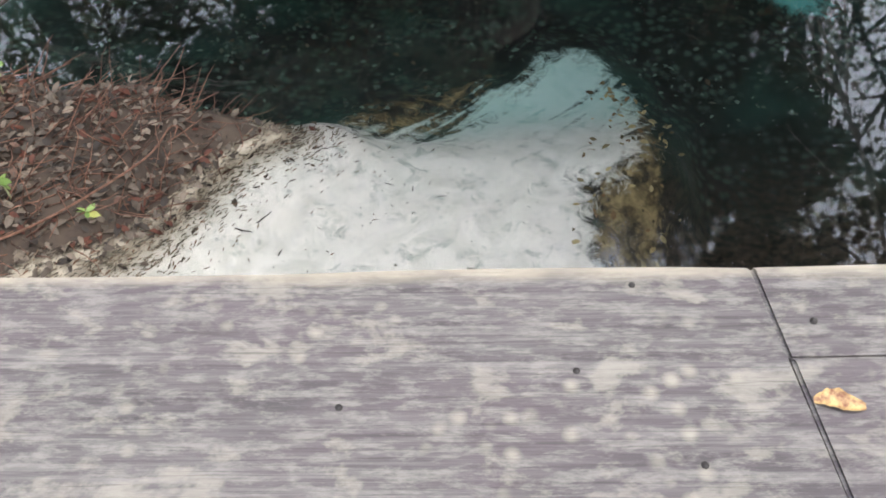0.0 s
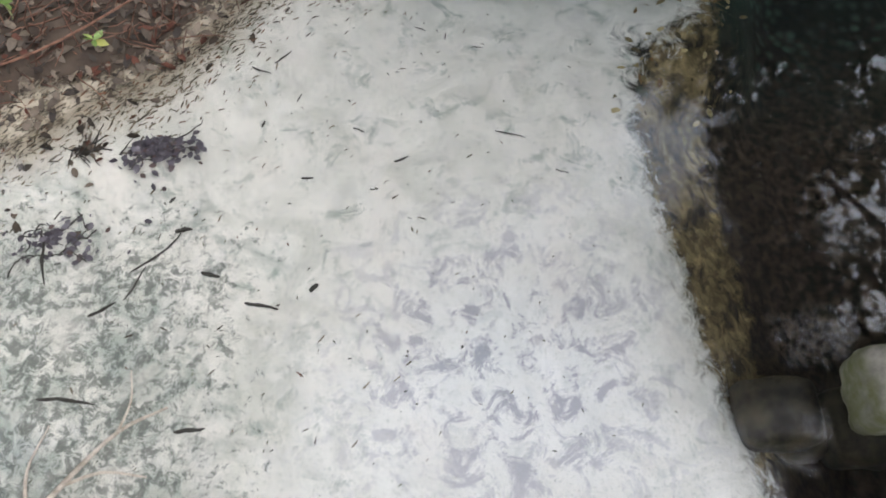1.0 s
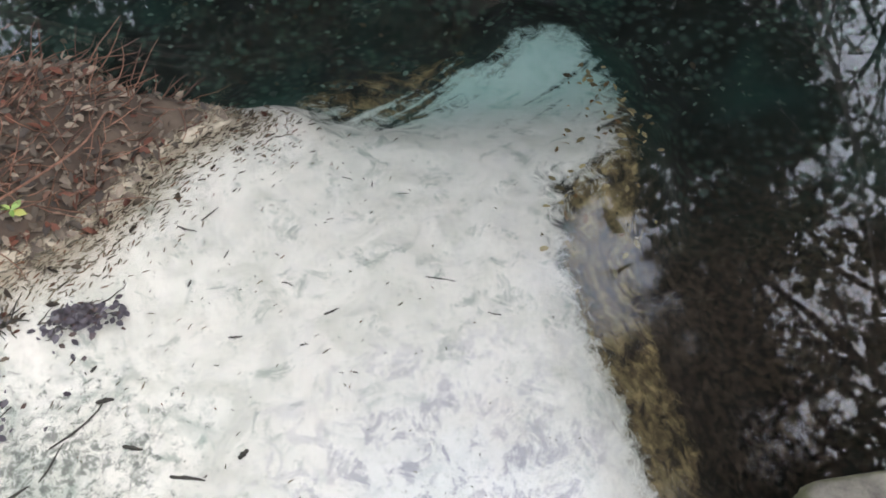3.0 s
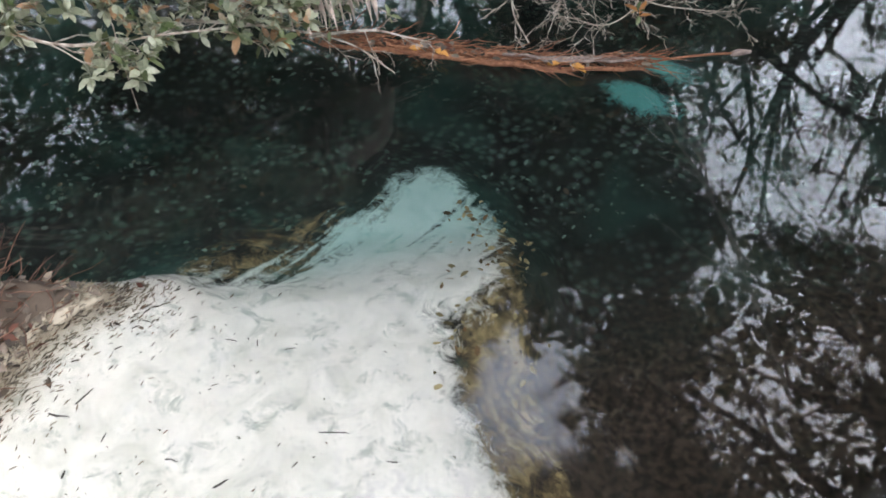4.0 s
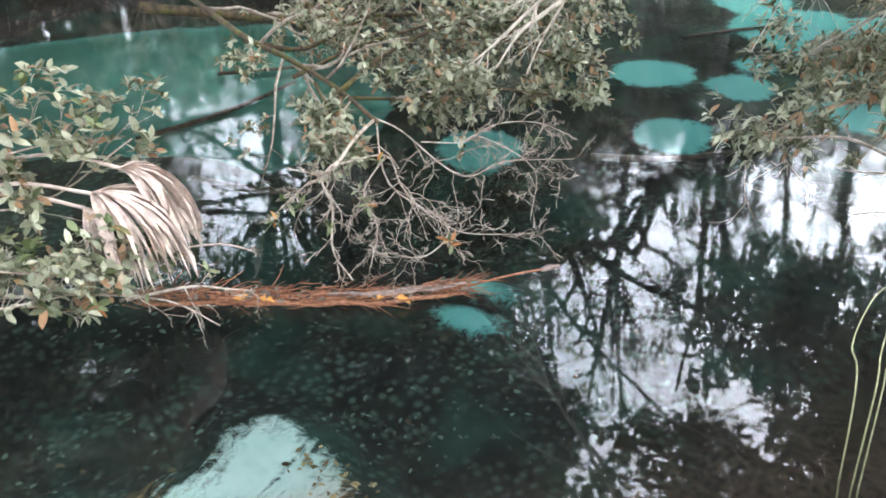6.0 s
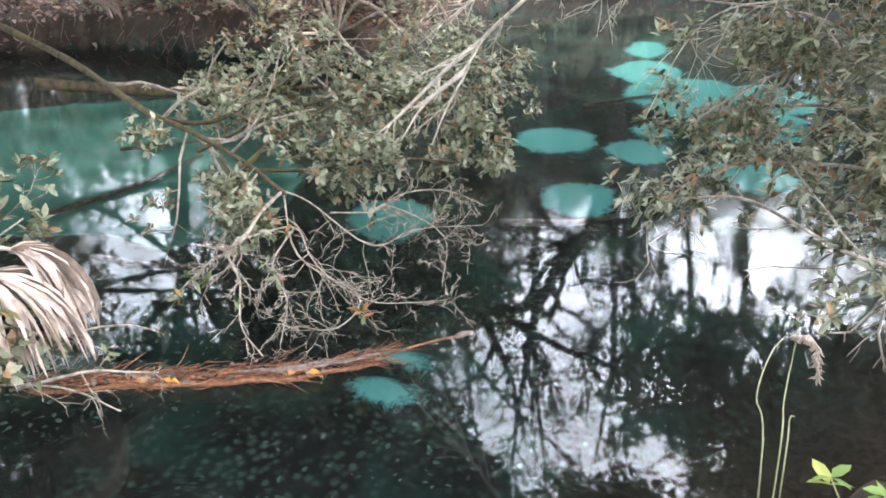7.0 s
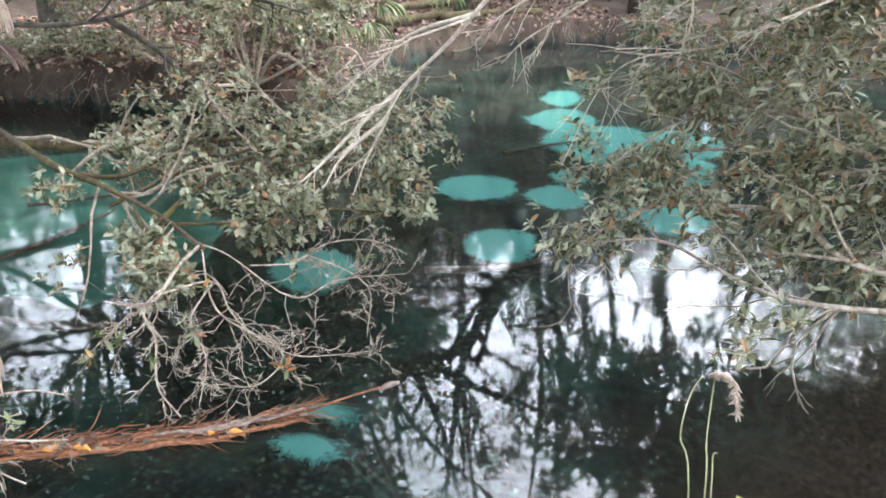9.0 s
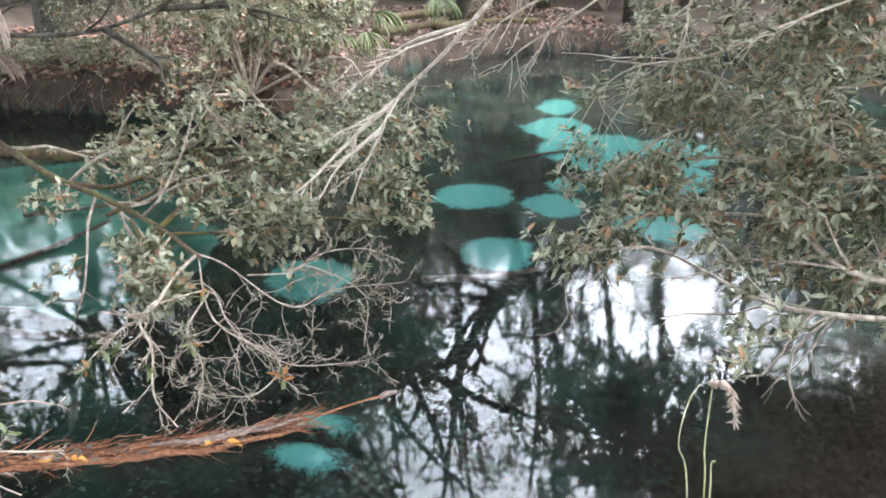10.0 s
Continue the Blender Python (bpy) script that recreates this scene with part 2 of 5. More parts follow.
DEAD = make_leaf("dead_leaf", (0.032, 0.023, 0.017), (0.20, 0.155, 0.115), (0.10, 0.03, 0.015), 0.75, False)
DEAD_FAR = make_leaf("dry_oak_leaf", (0.075, 0.045, 0.035), (0.40, 0.28, 0.225), (0.30, 0.12, 0.06), 0.75, False)
SUNKEN = make_leaf("sunken_leaf", (0.012, 0.026, 0.020), (0.085, 0.15, 0.115), (0.05, 0.035, 0.012), 0.7, False)
EDGE_LEAF = make_leaf("yellowed_leaf", (0.06, 0.045, 0.014), (0.40, 0.33, 0.16), (0.16, 0.09, 0.03), 0.7, False)
BARK = make_bark("oak_bark", (0.030, 0.025, 0.021), (0.10, 0.085, 0.07), (0.20, 0.21, 0.17), 14, 0.35)
MOSSY = make_bark("mossy_bark", (0.035, 0.025, 0.018), (0.12, 0.085, 0.045), (0.11, 0.105, 0.025), 16, 0.8)
TWIG = make_bark("lichen_twig", (0.19, 0.145, 0.112), (0.49, 0.41, 0.335), (0.60, 0.54, 0.45), 30, 0.65)
PALE = make_bark("bleached_twig", (0.42, 0.35, 0.28), (0.74, 0.65, 0.56), (0.78, 0.71, 0.62), 30, 0.6)
STALK = make_fibre("rotting_palm_fibre", (0.15, 0.05, 0.023), (0.48, 0.22, 0.115))
DRY_STEM = make_fibre("dry_red_brown_stem", (0.07, 0.028, 0.017), (0.27, 0.135, 0.085))
STALK_GREY = make_fibre("greyed_palm_fibre", (0.16, 0.10, 0.085), (0.42, 0.33, 0.28))
FROND = make_fibre("dead_palm_frond", (0.44, 0.33, 0.27), (0.80, 0.67, 0.58), 18)
GRASS = make_fibre("pale_grass", (0.22, 0.25, 0.09), (0.50, 0.48, 0.30))
PALM = make_fibre("palm_frond", (0.10, 0.14, 0.05), (0.28, 0.33, 0.16), 18, 0.5)
MOSS = make_fibre("hanging_moss", (0.10, 0.11, 0.085), (0.20, 0.21, 0.17), 30, 0.9)
SPLINTER = Mat("rotten_orange_wood").done((0.62, 0.29, 0.07), 0.8)
STAIN = Mat("rusty_nail").done((0.03, 0.025, 0.022), 0.7)
STICK = Mat("wet_dark_stick").done((0.040, 0.036, 0.030), 0.6)


# ------------------------------------------------------------ mesh tools
def to_mesh(name, verts, faces, material, smooth=True):
    me = bpy.data.meshes.new(name)
    if isinstance(faces, np.ndarray):
        n, k = faces.shape
        me.vertices.add(len(verts))
        me.vertices.foreach_set("co", np.asarray(verts, np.float32).ravel())
        me.loops.add(n * k)
        me.loops.foreach_set("vertex_index", faces.astype(np.int32).ravel())
        me.polygons.add(n)
        me.polygons.foreach_set("loop_start", np.arange(n, dtype=np.int32) * k)
    else:
        me.from_pydata([tuple(v) for v in verts], [], [tuple(f) for f in faces])
    if smooth:
        me.polygons.foreach_set("use_smooth", [True] * len(me.polygons))
    me.materials.append(material)
    me.update()
    return me


def thing(name, at=(0, 0, 0), label="", category="", group="", kind=""):
    ob = new(name)
    ob.location = at
    ob.empty_display_size = 0.05
    return tagged(ob, label, category, group, kind)


def under(name, mesh, parent, label="", kind="", at=None):
    """One mesh as a part of a thing; the mesh is in world metres."""
    ob = new(name, mesh)
    ob.parent = parent
    base = parent.matrix_basis.translation if parent.parent is None else (
        parent.matrix_basis.translation + parent.parent.matrix_basis.translation)
    ob.matrix_basis = Matrix.Translation(-Vector(base)) @ (at if at is not None else Matrix())
    return tagged(ob, label, kind=kind)


class Tubes:
    """Many tapered round rods in one mesh."""

    def __init__(self):
        self.v, self.f = [], []

    def add(self, pts, radii, sides=5):
        pts = [Vector(p) for p in pts]
        n0 = len(self.v)
        side = None
        for i, p in enumerate(pts):
            d = (pts[min(i + 1, len(pts) - 1)] - pts[max(i - 1, 0)])
            d = d.normalized() if d.length > 1e-7 else Vector((0, 0, 1))
            if side is None:
                side = d.orthogonal().normalized()
            side = (side - d * side.dot(d))
            side = side.normalized() if side.length > 1e-6 else d.orthogonal().normalized()
            up = d.cross(side)
            for k in range(sides):
                a = 2 * math.pi * k / sides
                self.v.append(p + (side * math.cos(a) + up * math.sin(a)) * radii[i])
        for i in range(len(pts) - 1):
            for k in range(sides):
                a, b = n0 + i * sides + k, n0 + i * sides + (k + 1) % sides
                self.f.append((a, b, b + sides, a + sides))
        self.f.append(tuple(n0 + k for k in reversed(range(sides))))
        e = n0 + (len(pts) - 1) * sides
        self.f.append(tuple(e + k for k in range(sides)))

    def mesh(self, name, material):
        return to_mesh(name, self.v, self.f, material)


def leaf_shape(length=1.0, width=0.36, fold=0.10, droop=0.12):
    """A pointed oval leaf along +x, folded on its midrib."""
    v = [(0, 0, 0), (0.30, width * 0.46, fold * 0.8), (0.68, width * 0.44, fold * 0.6 - droop * 0.4), (1, 0, -droop),
         (0.68, -width * 0.44, fold * 0.6 - droop * 0.4), (0.30, -width * 0.46, fold * 0.8), (0.34, 0, 0.02), (0.68, 0, -droop * 0.35)]
    f = [(0, 6, 1), (1, 6, 7, 2), (2, 7, 3), (0, 5, 6), (5, 4, 7, 6), (4, 3, 7)]
    return [Vector(p) * length for p in v], f


def leaf_mass(name, spots, material, shape=None):
    """Many leaves in one mesh: spots of (place, turn matrix 3x3, size)."""
    lv, lf = shape or leaf_shape()
    base = np.array([tuple(p) for p in lv])
    tris = np.array([t for f in lf for t in ([f] if len(f) == 3 else [(f[0], f[1], f[2]), (f[0], f[2], f[3])])])
    turns = np.array([[tuple(r) for r in m] for _, m, _ in spots])
    verts = np.einsum("nij,kj->nki", turns, base) * np.array([q for _, _, q in spots])[:, None, None] + np.array([tuple(p) for p, _, _ in spots])[:, None, :]
    faces = (tris[None] + (np.arange(len(spots)) * len(base))[:, None, None]).reshape(-1, 3)
    return to_mesh(name, verts.reshape(-1, 3), faces, material, smooth=False)


def leaf_cloud(name, places, low, high, material, seed, flat=0.6):
    """Very many small plain leaves, turned by chance."""
    r = np.random.RandomState(seed)
    P = np.array(places)
    n = len(P)
    d = r.normal(size=(n, 3)) * (1, 1, flat)
    d /= np.linalg.norm(d, axis=1)[:, None]
    side = np.cross(r.normal(size=(n, 3)) * (0.6, 0.6, 0.2) + (0, 0, 1), d)
    side /= np.linalg.norm(side, axis=1)[:, None] + 1e-9
    up = np.cross(d, side)
    size = r.uniform(low, high, n)[:, None]
    V = np.empty((n, 4, 3))
    for k, (a, b, c) in enumerate(((0, 0, 0), (0.45, 0.26, 0.05), (1, 0, -0.08), (0.45, -0.26, 0.05))):
        V[:, k] = P + size * (d * a + side * b + up * c)
    o = np.arange(n)[:, None] * 4
    F = np.concatenate([o + (0, 1, 2), o + (0, 2, 3)], 1).reshape(-1, 3)
    return to_mesh(name, V.reshape(-1, 3), F, material, smooth=False)


def aim(d, rng, spread=0.5):
    """A turn that points +x along d, with a chance roll."""
    d = Vector(d) + Vector((rng.gauss(0, spread), rng.gauss(0, spread), rng.gauss(0, spread)))
    d = d.normalized() if d.length > 1e-6 else Vector((1, 0, 0))
    up = Vector((rng.gauss(0, 0.5), rng.gauss(0, 0.5), 1))
    side = up.cross(d)
    side = side.normalized() if side.length > 1e-6 else d.orthogonal().normalized()
    return Matrix((d, side, d.cross(side))).transposed()


def wander(rng, a, d, length, steps, bend, pull=(0, 0, 0)):
    """A crooked line from a along d."""
    p, d = Vector(a), Vector(d).normalized()
    out = [p.copy()]
    for _ in range(steps):
        d = (d + Vector((rng.gauss(0, bend), rng.gauss(0, bend), rng.gauss(0, bend))) + Vector(pull)).normalized()
        p = p + d * (length / steps)
        out.append(p.copy())
    return out


def grow(rng, tubes, line, r0, r1, order, kids, ratio=0.55, bend=0.22, spread=0.9, pull=(0, 0, 0), tips=None, first=0.25, thin=0.0016, sides=5):
    """A limb along a line, with side shoots down to the given order. Tips are gathered as (place, direction, order)."""
    n = len(line)
    radii = [max(thin, r0 + (r1 - r0) * i / (n - 1)) for i in range(n)]
    tubes.add(line, radii, sides if r0 > 0.012 else 4 if r0 > 0.005 else 3)
    if tips is not None:
        tips.append((line[-1], (line[-1] - line[-2]).normalized(), order))
    if order <= 0:
        return
    total = sum((line[i + 1] - line[i]).length for i in range(n - 1))
    for _ in range(kids[0]):
        u = first + (1 - first) * rng.random()
        i = min(int(u * (n - 1)), n - 2)
        k = u * (n - 1) - i
        a = line[i].lerp(line[i + 1], k)
        d = (line[i + 1] - line[i]).normalized()
        out = Vector((rng.gauss(0, 1), rng.gauss(0, 1), rng.gauss(0, 0.8)))
        out = (out - d * out.dot(d))
        out = out.normalized() if out.length > 1e-6 else d.orthogonal()
        d2 = (d + out * spread * rng.uniform(0.6, 1.3)).normalized()
        ln = total * ratio * rng.uniform(0.55, 1.15) * (1.1 - 0.55 * u)
        ra = max(thin, radii[i] * rng.uniform(0.45, 0.7))
        sub = wander(rng, a, d2, ln, 5 if order > 1 else 4, bend, pull)
        grow(rng, tubes, sub, ra, max(thin, ra * 0.3), order - 1, kids[1:] or kids, ratio, bend, spread, pull, tips, first, thin, sides)


def curve(points, n=10):
    """A smooth line through a few places."""
    P = [Vector(p) for p in points]
    P = [P[0] * 2 - P[1]] + P + [P[-1] * 2 - P[-2]]
    out = []
    for i in range(1, len(P) - 2):
        for k in range(n):
            t = k / n
            a, b, c, d = P[i - 1], P[i], P[i + 1], P[i + 2]
            out.append(0.5 * ((2 * b) + (c - a) * t + (2 * a - 5 * b + 4 * c - d) * t * t + (3 * b - a - 3 * c + d) * t ** 3))
    out.append(P[-2])
    return out


LEAF_MESHES = {}


def leaf_parts(name, spots, material, parent, length=1.0, width=0.36):
    """Each leaf an object of its own, on one of three shared meshes."""
    key = (material.name, width)
    if key not in LEAF_MESHES:
        LEAF_MESHES[key] = [to_mesh("leaf", *leaf_shape(1.0, width * w, f, d), material, False)
                            for w, f, d in ((1.0, 0.08, 0.10), (0.85, 0.14, 0.02), (1.1, 0.03, 0.22))]
    base = parent.matrix_basis.translation
    for i, (p, m, s) in enumerate(spots):
        ob = new(name, LEAF_MESHES[key][i % 3])
        ob.parent = parent
        ob.matrix_basis = Matrix.Translation(Vector(p) - base) @ m.to_4x4() @ Matrix.Scale(s, 4)


# ------------------------------------------------------------ ground and water
def inside(poly, X, Y):
    """Signed distance to a closed outline, positive inside."""
    P = np.array(poly, float)
    best = np.full(X.shape, 1e9)
    odd = np.zeros(X.shape, bool)
    for (ax, ay), (bx, by) in zip(P, np.roll(P, -1, axis=0)):
        dx, dy = bx - ax, by - ay
        t = np.clip(((X - ax) * dx + (Y - ay) * dy) / (dx * dx + dy * dy), 0, 1)
        best = np.minimum(best, np.hypot(X - ax - t * dx, Y - ay - t * dy))
        odd ^= ((ay > Y) != (by > Y)) & (X < (bx - ax) * (Y - ay) / (by - ay + 1e-12) + ax)
    return np.where(odd, best, -best)


def ease(v, a, b):
    t = np.clip((v - a) / (b - a), 0, 1)
    return t * t * (3 - 2 * t)


def rough(X, Y, scale, seed=0):
    """Smooth rolling unevenness, about -1 to 1."""
    r = np.random.RandomState(seed)
    out = np.zeros(X.shape)
    for k in range(7):
        a, ph, f = r.uniform(0, 6.28), r.uniform(0, 6.28), scale * r.uniform(0.6, 2.2)
        out += np.sin((X * math.cos(a) + Y * math.sin(a)) * f + ph + 1.3 * np.sin((X * math.sin(a) - Y * math.cos(a)) * f * 0.6 + k))
    return out / 4.0


SHORE = [(-2.3, 1.25), (-1.66, 1.72), (-1.25, 1.93), (-1.02, 2.2), (-0.84, 2.40), (-0.60, 2.50), (-0.90, 2.64), (-1.16, 2.82),
         (-1.6, 2.95), (-2.4, 3.2), (-3.2, 4.2), (-3.6, 6.5), (-2.8, 9.5), (-1.2, 12.2), (0.8, 13.4), (2.15, 13.2), (3.04, 12.1),
         (4.0, 10.8), (4.9, 9.9), (5.9, 10.1), (7.0, 11.6), (8.3, 12.5), (10.0, 13.3), (11.7, 13.7), (13.9, 12.9), (15.6, 10.8),
         (16.0, 7.5), (14.0, 4.6), (10.5, 3.0), (7.6, 1.8), (5.8, 1.35), (4.5, 0.45), (3.4, 0.85), (2.8, 1.45), (2.2, 1.25), (1.7, 1.0),
         (1.42, 0.9), (1.45, 0.5), (1.8, 0.0), (1.9, -2.4), (-2.6, -2.4), (-2.9, 0.2)]
SAND = [(-2.6, 1.0), (-1.75, 1.75), (-1.30, 2.05), (-1.04, 2.30), (-0.76, 2.56), (-0.42, 2.66), (-0.14, 2.68), (0.14, 2.62), (0.36, 2.53), (0.52, 2.4),
        (0.58, 2.16), (0.55, 1.89), (0.6, 1.58), (0.67, 1.26), (0.71, 0.99), (0.82, 0.66), (0.9, 0.4), (0.95, -0.4), (0.8, -1.6), (-2.6, -1.6)]
TONGUE = [(-0.1, 2.58), (0.15, 2.77), (0.38, 3.02), (0.62, 3.24), (0.74, 3.28), (0.85, 3.20), (0.93, 3.0), (0.92, 2.75), (0.88, 2.5), (0.66, 2.30), (0.4, 2.35)]
FRINGE = [(0.6, 2.0), (0.72, 2.3), (0.85, 2.7), (0.9, 3.05), (1.05, 2.8), (0.98, 2.3), (0.9, 1.7), (0.98, 1.2), (0.95, 0.6), (0.75, 0.6), (0.6, 1.3)]
FRINGE_B = [(-0.62, 2.70), (-0.3, 2.70), (0.1, 2.72), (0.5, 3.10), (0.50, 3.22), (0.1, 3.24), (-0.3, 3.10)]
BASIN = [(-0.82, 7.4), (-0.05, 7.25), (0.85, 6.8), (1.45, 6.28), (1.98, 6.26), (2.55, 6.5), (2.95, 7.0), (3.05, 8.0), (3.0, 9.2), (2.7, 10.3), (1.2, 10.8), (-0.6, 10.8), (-1.6, 9.4)]
# round sand vents: place and radii
VENTS = [(3.19, 5.76, 0.36, 0.35, 40), (5.55, 6.60, 0.42, 0.40, 45), (4.77, 5.27, 0.35, 0.34, 45), (6.06, 5.88, 0.34, 0.33, 45), (6.48, 4.81, 0.36, 0.46, 52),
         (9.40, 9.27, 0.60, 0.30, 46), (8.40, 8.23, 0.64, 0.47, 45), (7.98, 7.08, 0.90, 0.70, 46), (7.72, 5.88, 0.70, 0.60, 50), (8.7, 6.4, 0.7, 0.55, 50),
         (6.64, 6.30, 0.24, 0.21, 45), (2.34, 3.99, 0.08, 0.18, 50), (2.08, 3.79, 0.11, 0.20, 50)]


def steps(*runs):
    out = [runs[0][0]]
    for a, b, s in runs:
        out += list(np.linspace(a, b, max(2, int(round((b - a) / s)) + 1))[1:])
    return np.array(out)


def build_ground():
    far = [3.0, 8.0, 20.0, 60.0, 160.0, 400.0]
    gx = np.concatenate([[-8 - v for v in reversed(far)], steps((-8, -2.4, 0.14), (-2.4, 2.9, 0.035), (2.9, 10.5, 0.085), (10.5, 18, 0.16)), [18 + v for v in far]])
    gy = np.concatenate([[-4 - v for v in reversed(far)], steps((-4, -0.3, 0.14), (-0.3, 4.4, 0.035), (4.4, 11, 0.085), (11, 18, 0.16)), [18 + v for v in far]])
    X, Y = np.meshgrid(gx, gy)
    shore = inside(SHORE, X, Y) + 0.10 * rough(X, Y, 3.0, 3) * np.clip(np.hypot(X, Y) / 5, 0, 1) + 0.03 * rough(X, Y, 11, 4)
    sd = inside(SAND, X, Y)
    tongue, basin = inside(TONGUE, X, Y) + 0.05 * rough(X, Y, 9, 12), inside(BASIN, X, Y) + 0.08 * rough(X, Y, 4, 8)
    vent = np.full(X.shape, -9.0)
    for x, y, a, b, turn in VENTS:
        w = 1 + 0.13 * rough(X, Y, 6, 9 + int(x * 10)) + 0.05 * rough(X, Y, 17, 3)
        c, q = math.sin(radians(turn)), math.cos(radians(turn))
        vent = np.maximum(vent, (1 - np.hypot(((X - x) * c + (Y - y) * q) / a, ((X - x) * q - (Y - y) * c) / b) * w) * min(a, b))
    # depth of the bed
    bed = -0.80 + 0.10 * rough(X, Y, 2.0, 1) + 0.03 * rough(X, Y, 9, 2)
    bed = bed + (-0.20 - 0.08 * ease(Y, 2.0, 2.6) - bed) * ease(sd, -0.70, 0.15)
    bed = bed + (-0.27 - 0.34 * ease(Y, 2.3, 3.0) - bed) * ease(tongue, -0.50, -0.05) * (1 - ease(sd, -0.1, 0.3))
    bed = bed + 0.02 * rough(X, Y, 14, 6) * ease(sd, -0.1, 0.1)
    bed = bed - 0.07 * np.exp(-((X - 0.05) ** 2 + (Y - 0.95) ** 2) / 0.05) - 0.05 * np.exp(-((X + 0.65) ** 2 + (Y - 1.3) ** 2) / 0.012)
    bed = bed - 0.45 * ease(basin, -0.1, 0.5) 
    bed = bed + (-0.74 - bed) * ease(vent, -0.16, 0.04)
    # banks: a gentle beach close by, a cut bank further off
    near = np.exp(-((X + 1.2) ** 2 + (Y - 2.0) ** 2) / 4.0)
    land = 0.10 + 0.05 * rough(X, Y, 6, 5) + (0.38 + 0.10 * rough(X, Y, 1.2, 7)) * (1 - near) + 0.05 * np.clip(-shore, 0, 12)
    beach = np.where(sd > -0.1, 1, 0) * near
    wide = 0.16 + 0.35 * beach
    Z = bed + (land - bed) * ease(-shore, -wide, 0.10 + 0.15 * near)
    soft = 0.15 + 0.10 * ease(Y, 2.0, 2.6) + 0.14 * ease(Y, 2.5, 2.8)
    sand = np.maximum(ease(sd + 0.02, -soft, soft * 0.7), np.maximum(ease(tongue, -0.26, 0.14), np.maximum(ease(basin - 0.05, -0.08, 0.08), ease(vent, -0.12, 0.12))))
    litter = ease(-shore, -0.06, 0.08)
    fringe = np.maximum(ease(inside(FRINGE, X, Y), -0.10, 0.06), 0.75 * ease(inside(FRINGE_B, X, Y), -0.2, 0.12))
    flow = ease(Y, 1.7, 2.5) * ease(0.35 - np.hypot((X - 0.40) * 0.7, Y - 2.8) + 0.35, 0.0, 0.5) * (1 - ease(sd, 0.06, 0.22))
    mud = ease(X, 0.5, 0.8) * ease(2.9 - Y, 0.0, 1.0)
    silt = 0.72 * ease(-X, 0.0, 1.15) * ease(2.0 - Y, 0.0, 0.8) + 0.18 * ease(0.75 - Y, 0.0, 0.5) * ease(0.6 - X, 0, 0.5)
    boil = 1 - ease(np.hypot(X - 0.12, Y - 0.95), 0.1, 0.85)
    nx = len(gx)
    verts = np.stack([X.ravel(), Y.ravel(), Z.ravel()], 1)
    i, j = np.meshgrid(np.arange(nx - 1), np.arange(len(gy) - 1))
    a = (j * nx + i).ravel()
    faces = np.stack([a, a + 1, a + 1 + nx, a + nx], 1)
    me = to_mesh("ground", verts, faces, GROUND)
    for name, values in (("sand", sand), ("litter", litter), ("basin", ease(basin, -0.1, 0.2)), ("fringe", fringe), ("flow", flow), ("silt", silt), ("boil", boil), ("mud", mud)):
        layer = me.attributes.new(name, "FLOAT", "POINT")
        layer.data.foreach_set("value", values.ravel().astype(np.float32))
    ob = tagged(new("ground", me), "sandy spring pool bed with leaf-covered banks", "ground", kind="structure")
    return ob, (gx, gy, Z, shore)


ground, FIELD = build_ground()


def level(x, y):
    """Height of the ground at a place, and its distance into the pool."""
    gx, gy, Z, S = FIELD
    i, j = min(int(np.searchsorted(gx, x)), len(gx) - 1), min(int(np.searchsorted(gy, y)), len(gy) - 1)
    i, j = max(i, 1), max(j, 1)
    u, v = (x - gx[i - 1]) / (gx[i] - gx[i - 1]), (y - gy[j - 1]) / (gy[j] - gy[j - 1])

    def at(A):
        return float((A[j - 1, i - 1] * (1 - u) + A[j - 1, i] * u) * (1 - v) + (A[j, i - 1] * (1 - u) + A[j, i] * u) * v)
    return at(Z), at(S)


def build_water():
    gx, gy = steps((-5, -2, 0.5), (-2, 3, 0.1), (3, 18, 0.5)), steps((-3.4, -0.5, 0.4), (-0.5, 4, 0.1), (4, 15, 0.5))
    X, Y = np.meshgrid(gx, gy)
    nx = len(gx)
    i, j = np.meshgrid(np.arange(nx - 1), np.arange(len(gy) - 1))
    a = (j * nx + i).ravel()
    me = to_mesh("water", np.stack([X.ravel(), Y.ravel(), 0 * X.ravel()], 1).tolist(), np.stack([a, a + 1, a + 1 + nx, a + nx], 1).tolist(), WATER)
    layer = me.attributes.new("boil", "FLOAT", "POINT")
    d = np.hypot(X - 0.1, Y - 1.0)
    layer.data.foreach_set("value", (1 - ease(d, 0.35, 1.25)).ravel().astype(np.float32))
    layer = me.attributes.new("breeze", "FLOAT", "POINT")
    layer.data.foreach_set("value", ease(np.hypot(X, Y), 3.6, 7.5).ravel().astype(np.float32))
    ob = tagged(new("water", me), "clear still spring water over white sand", "water", kind="structure")
    ob.visible_shadow = False
    return ob


build_water()


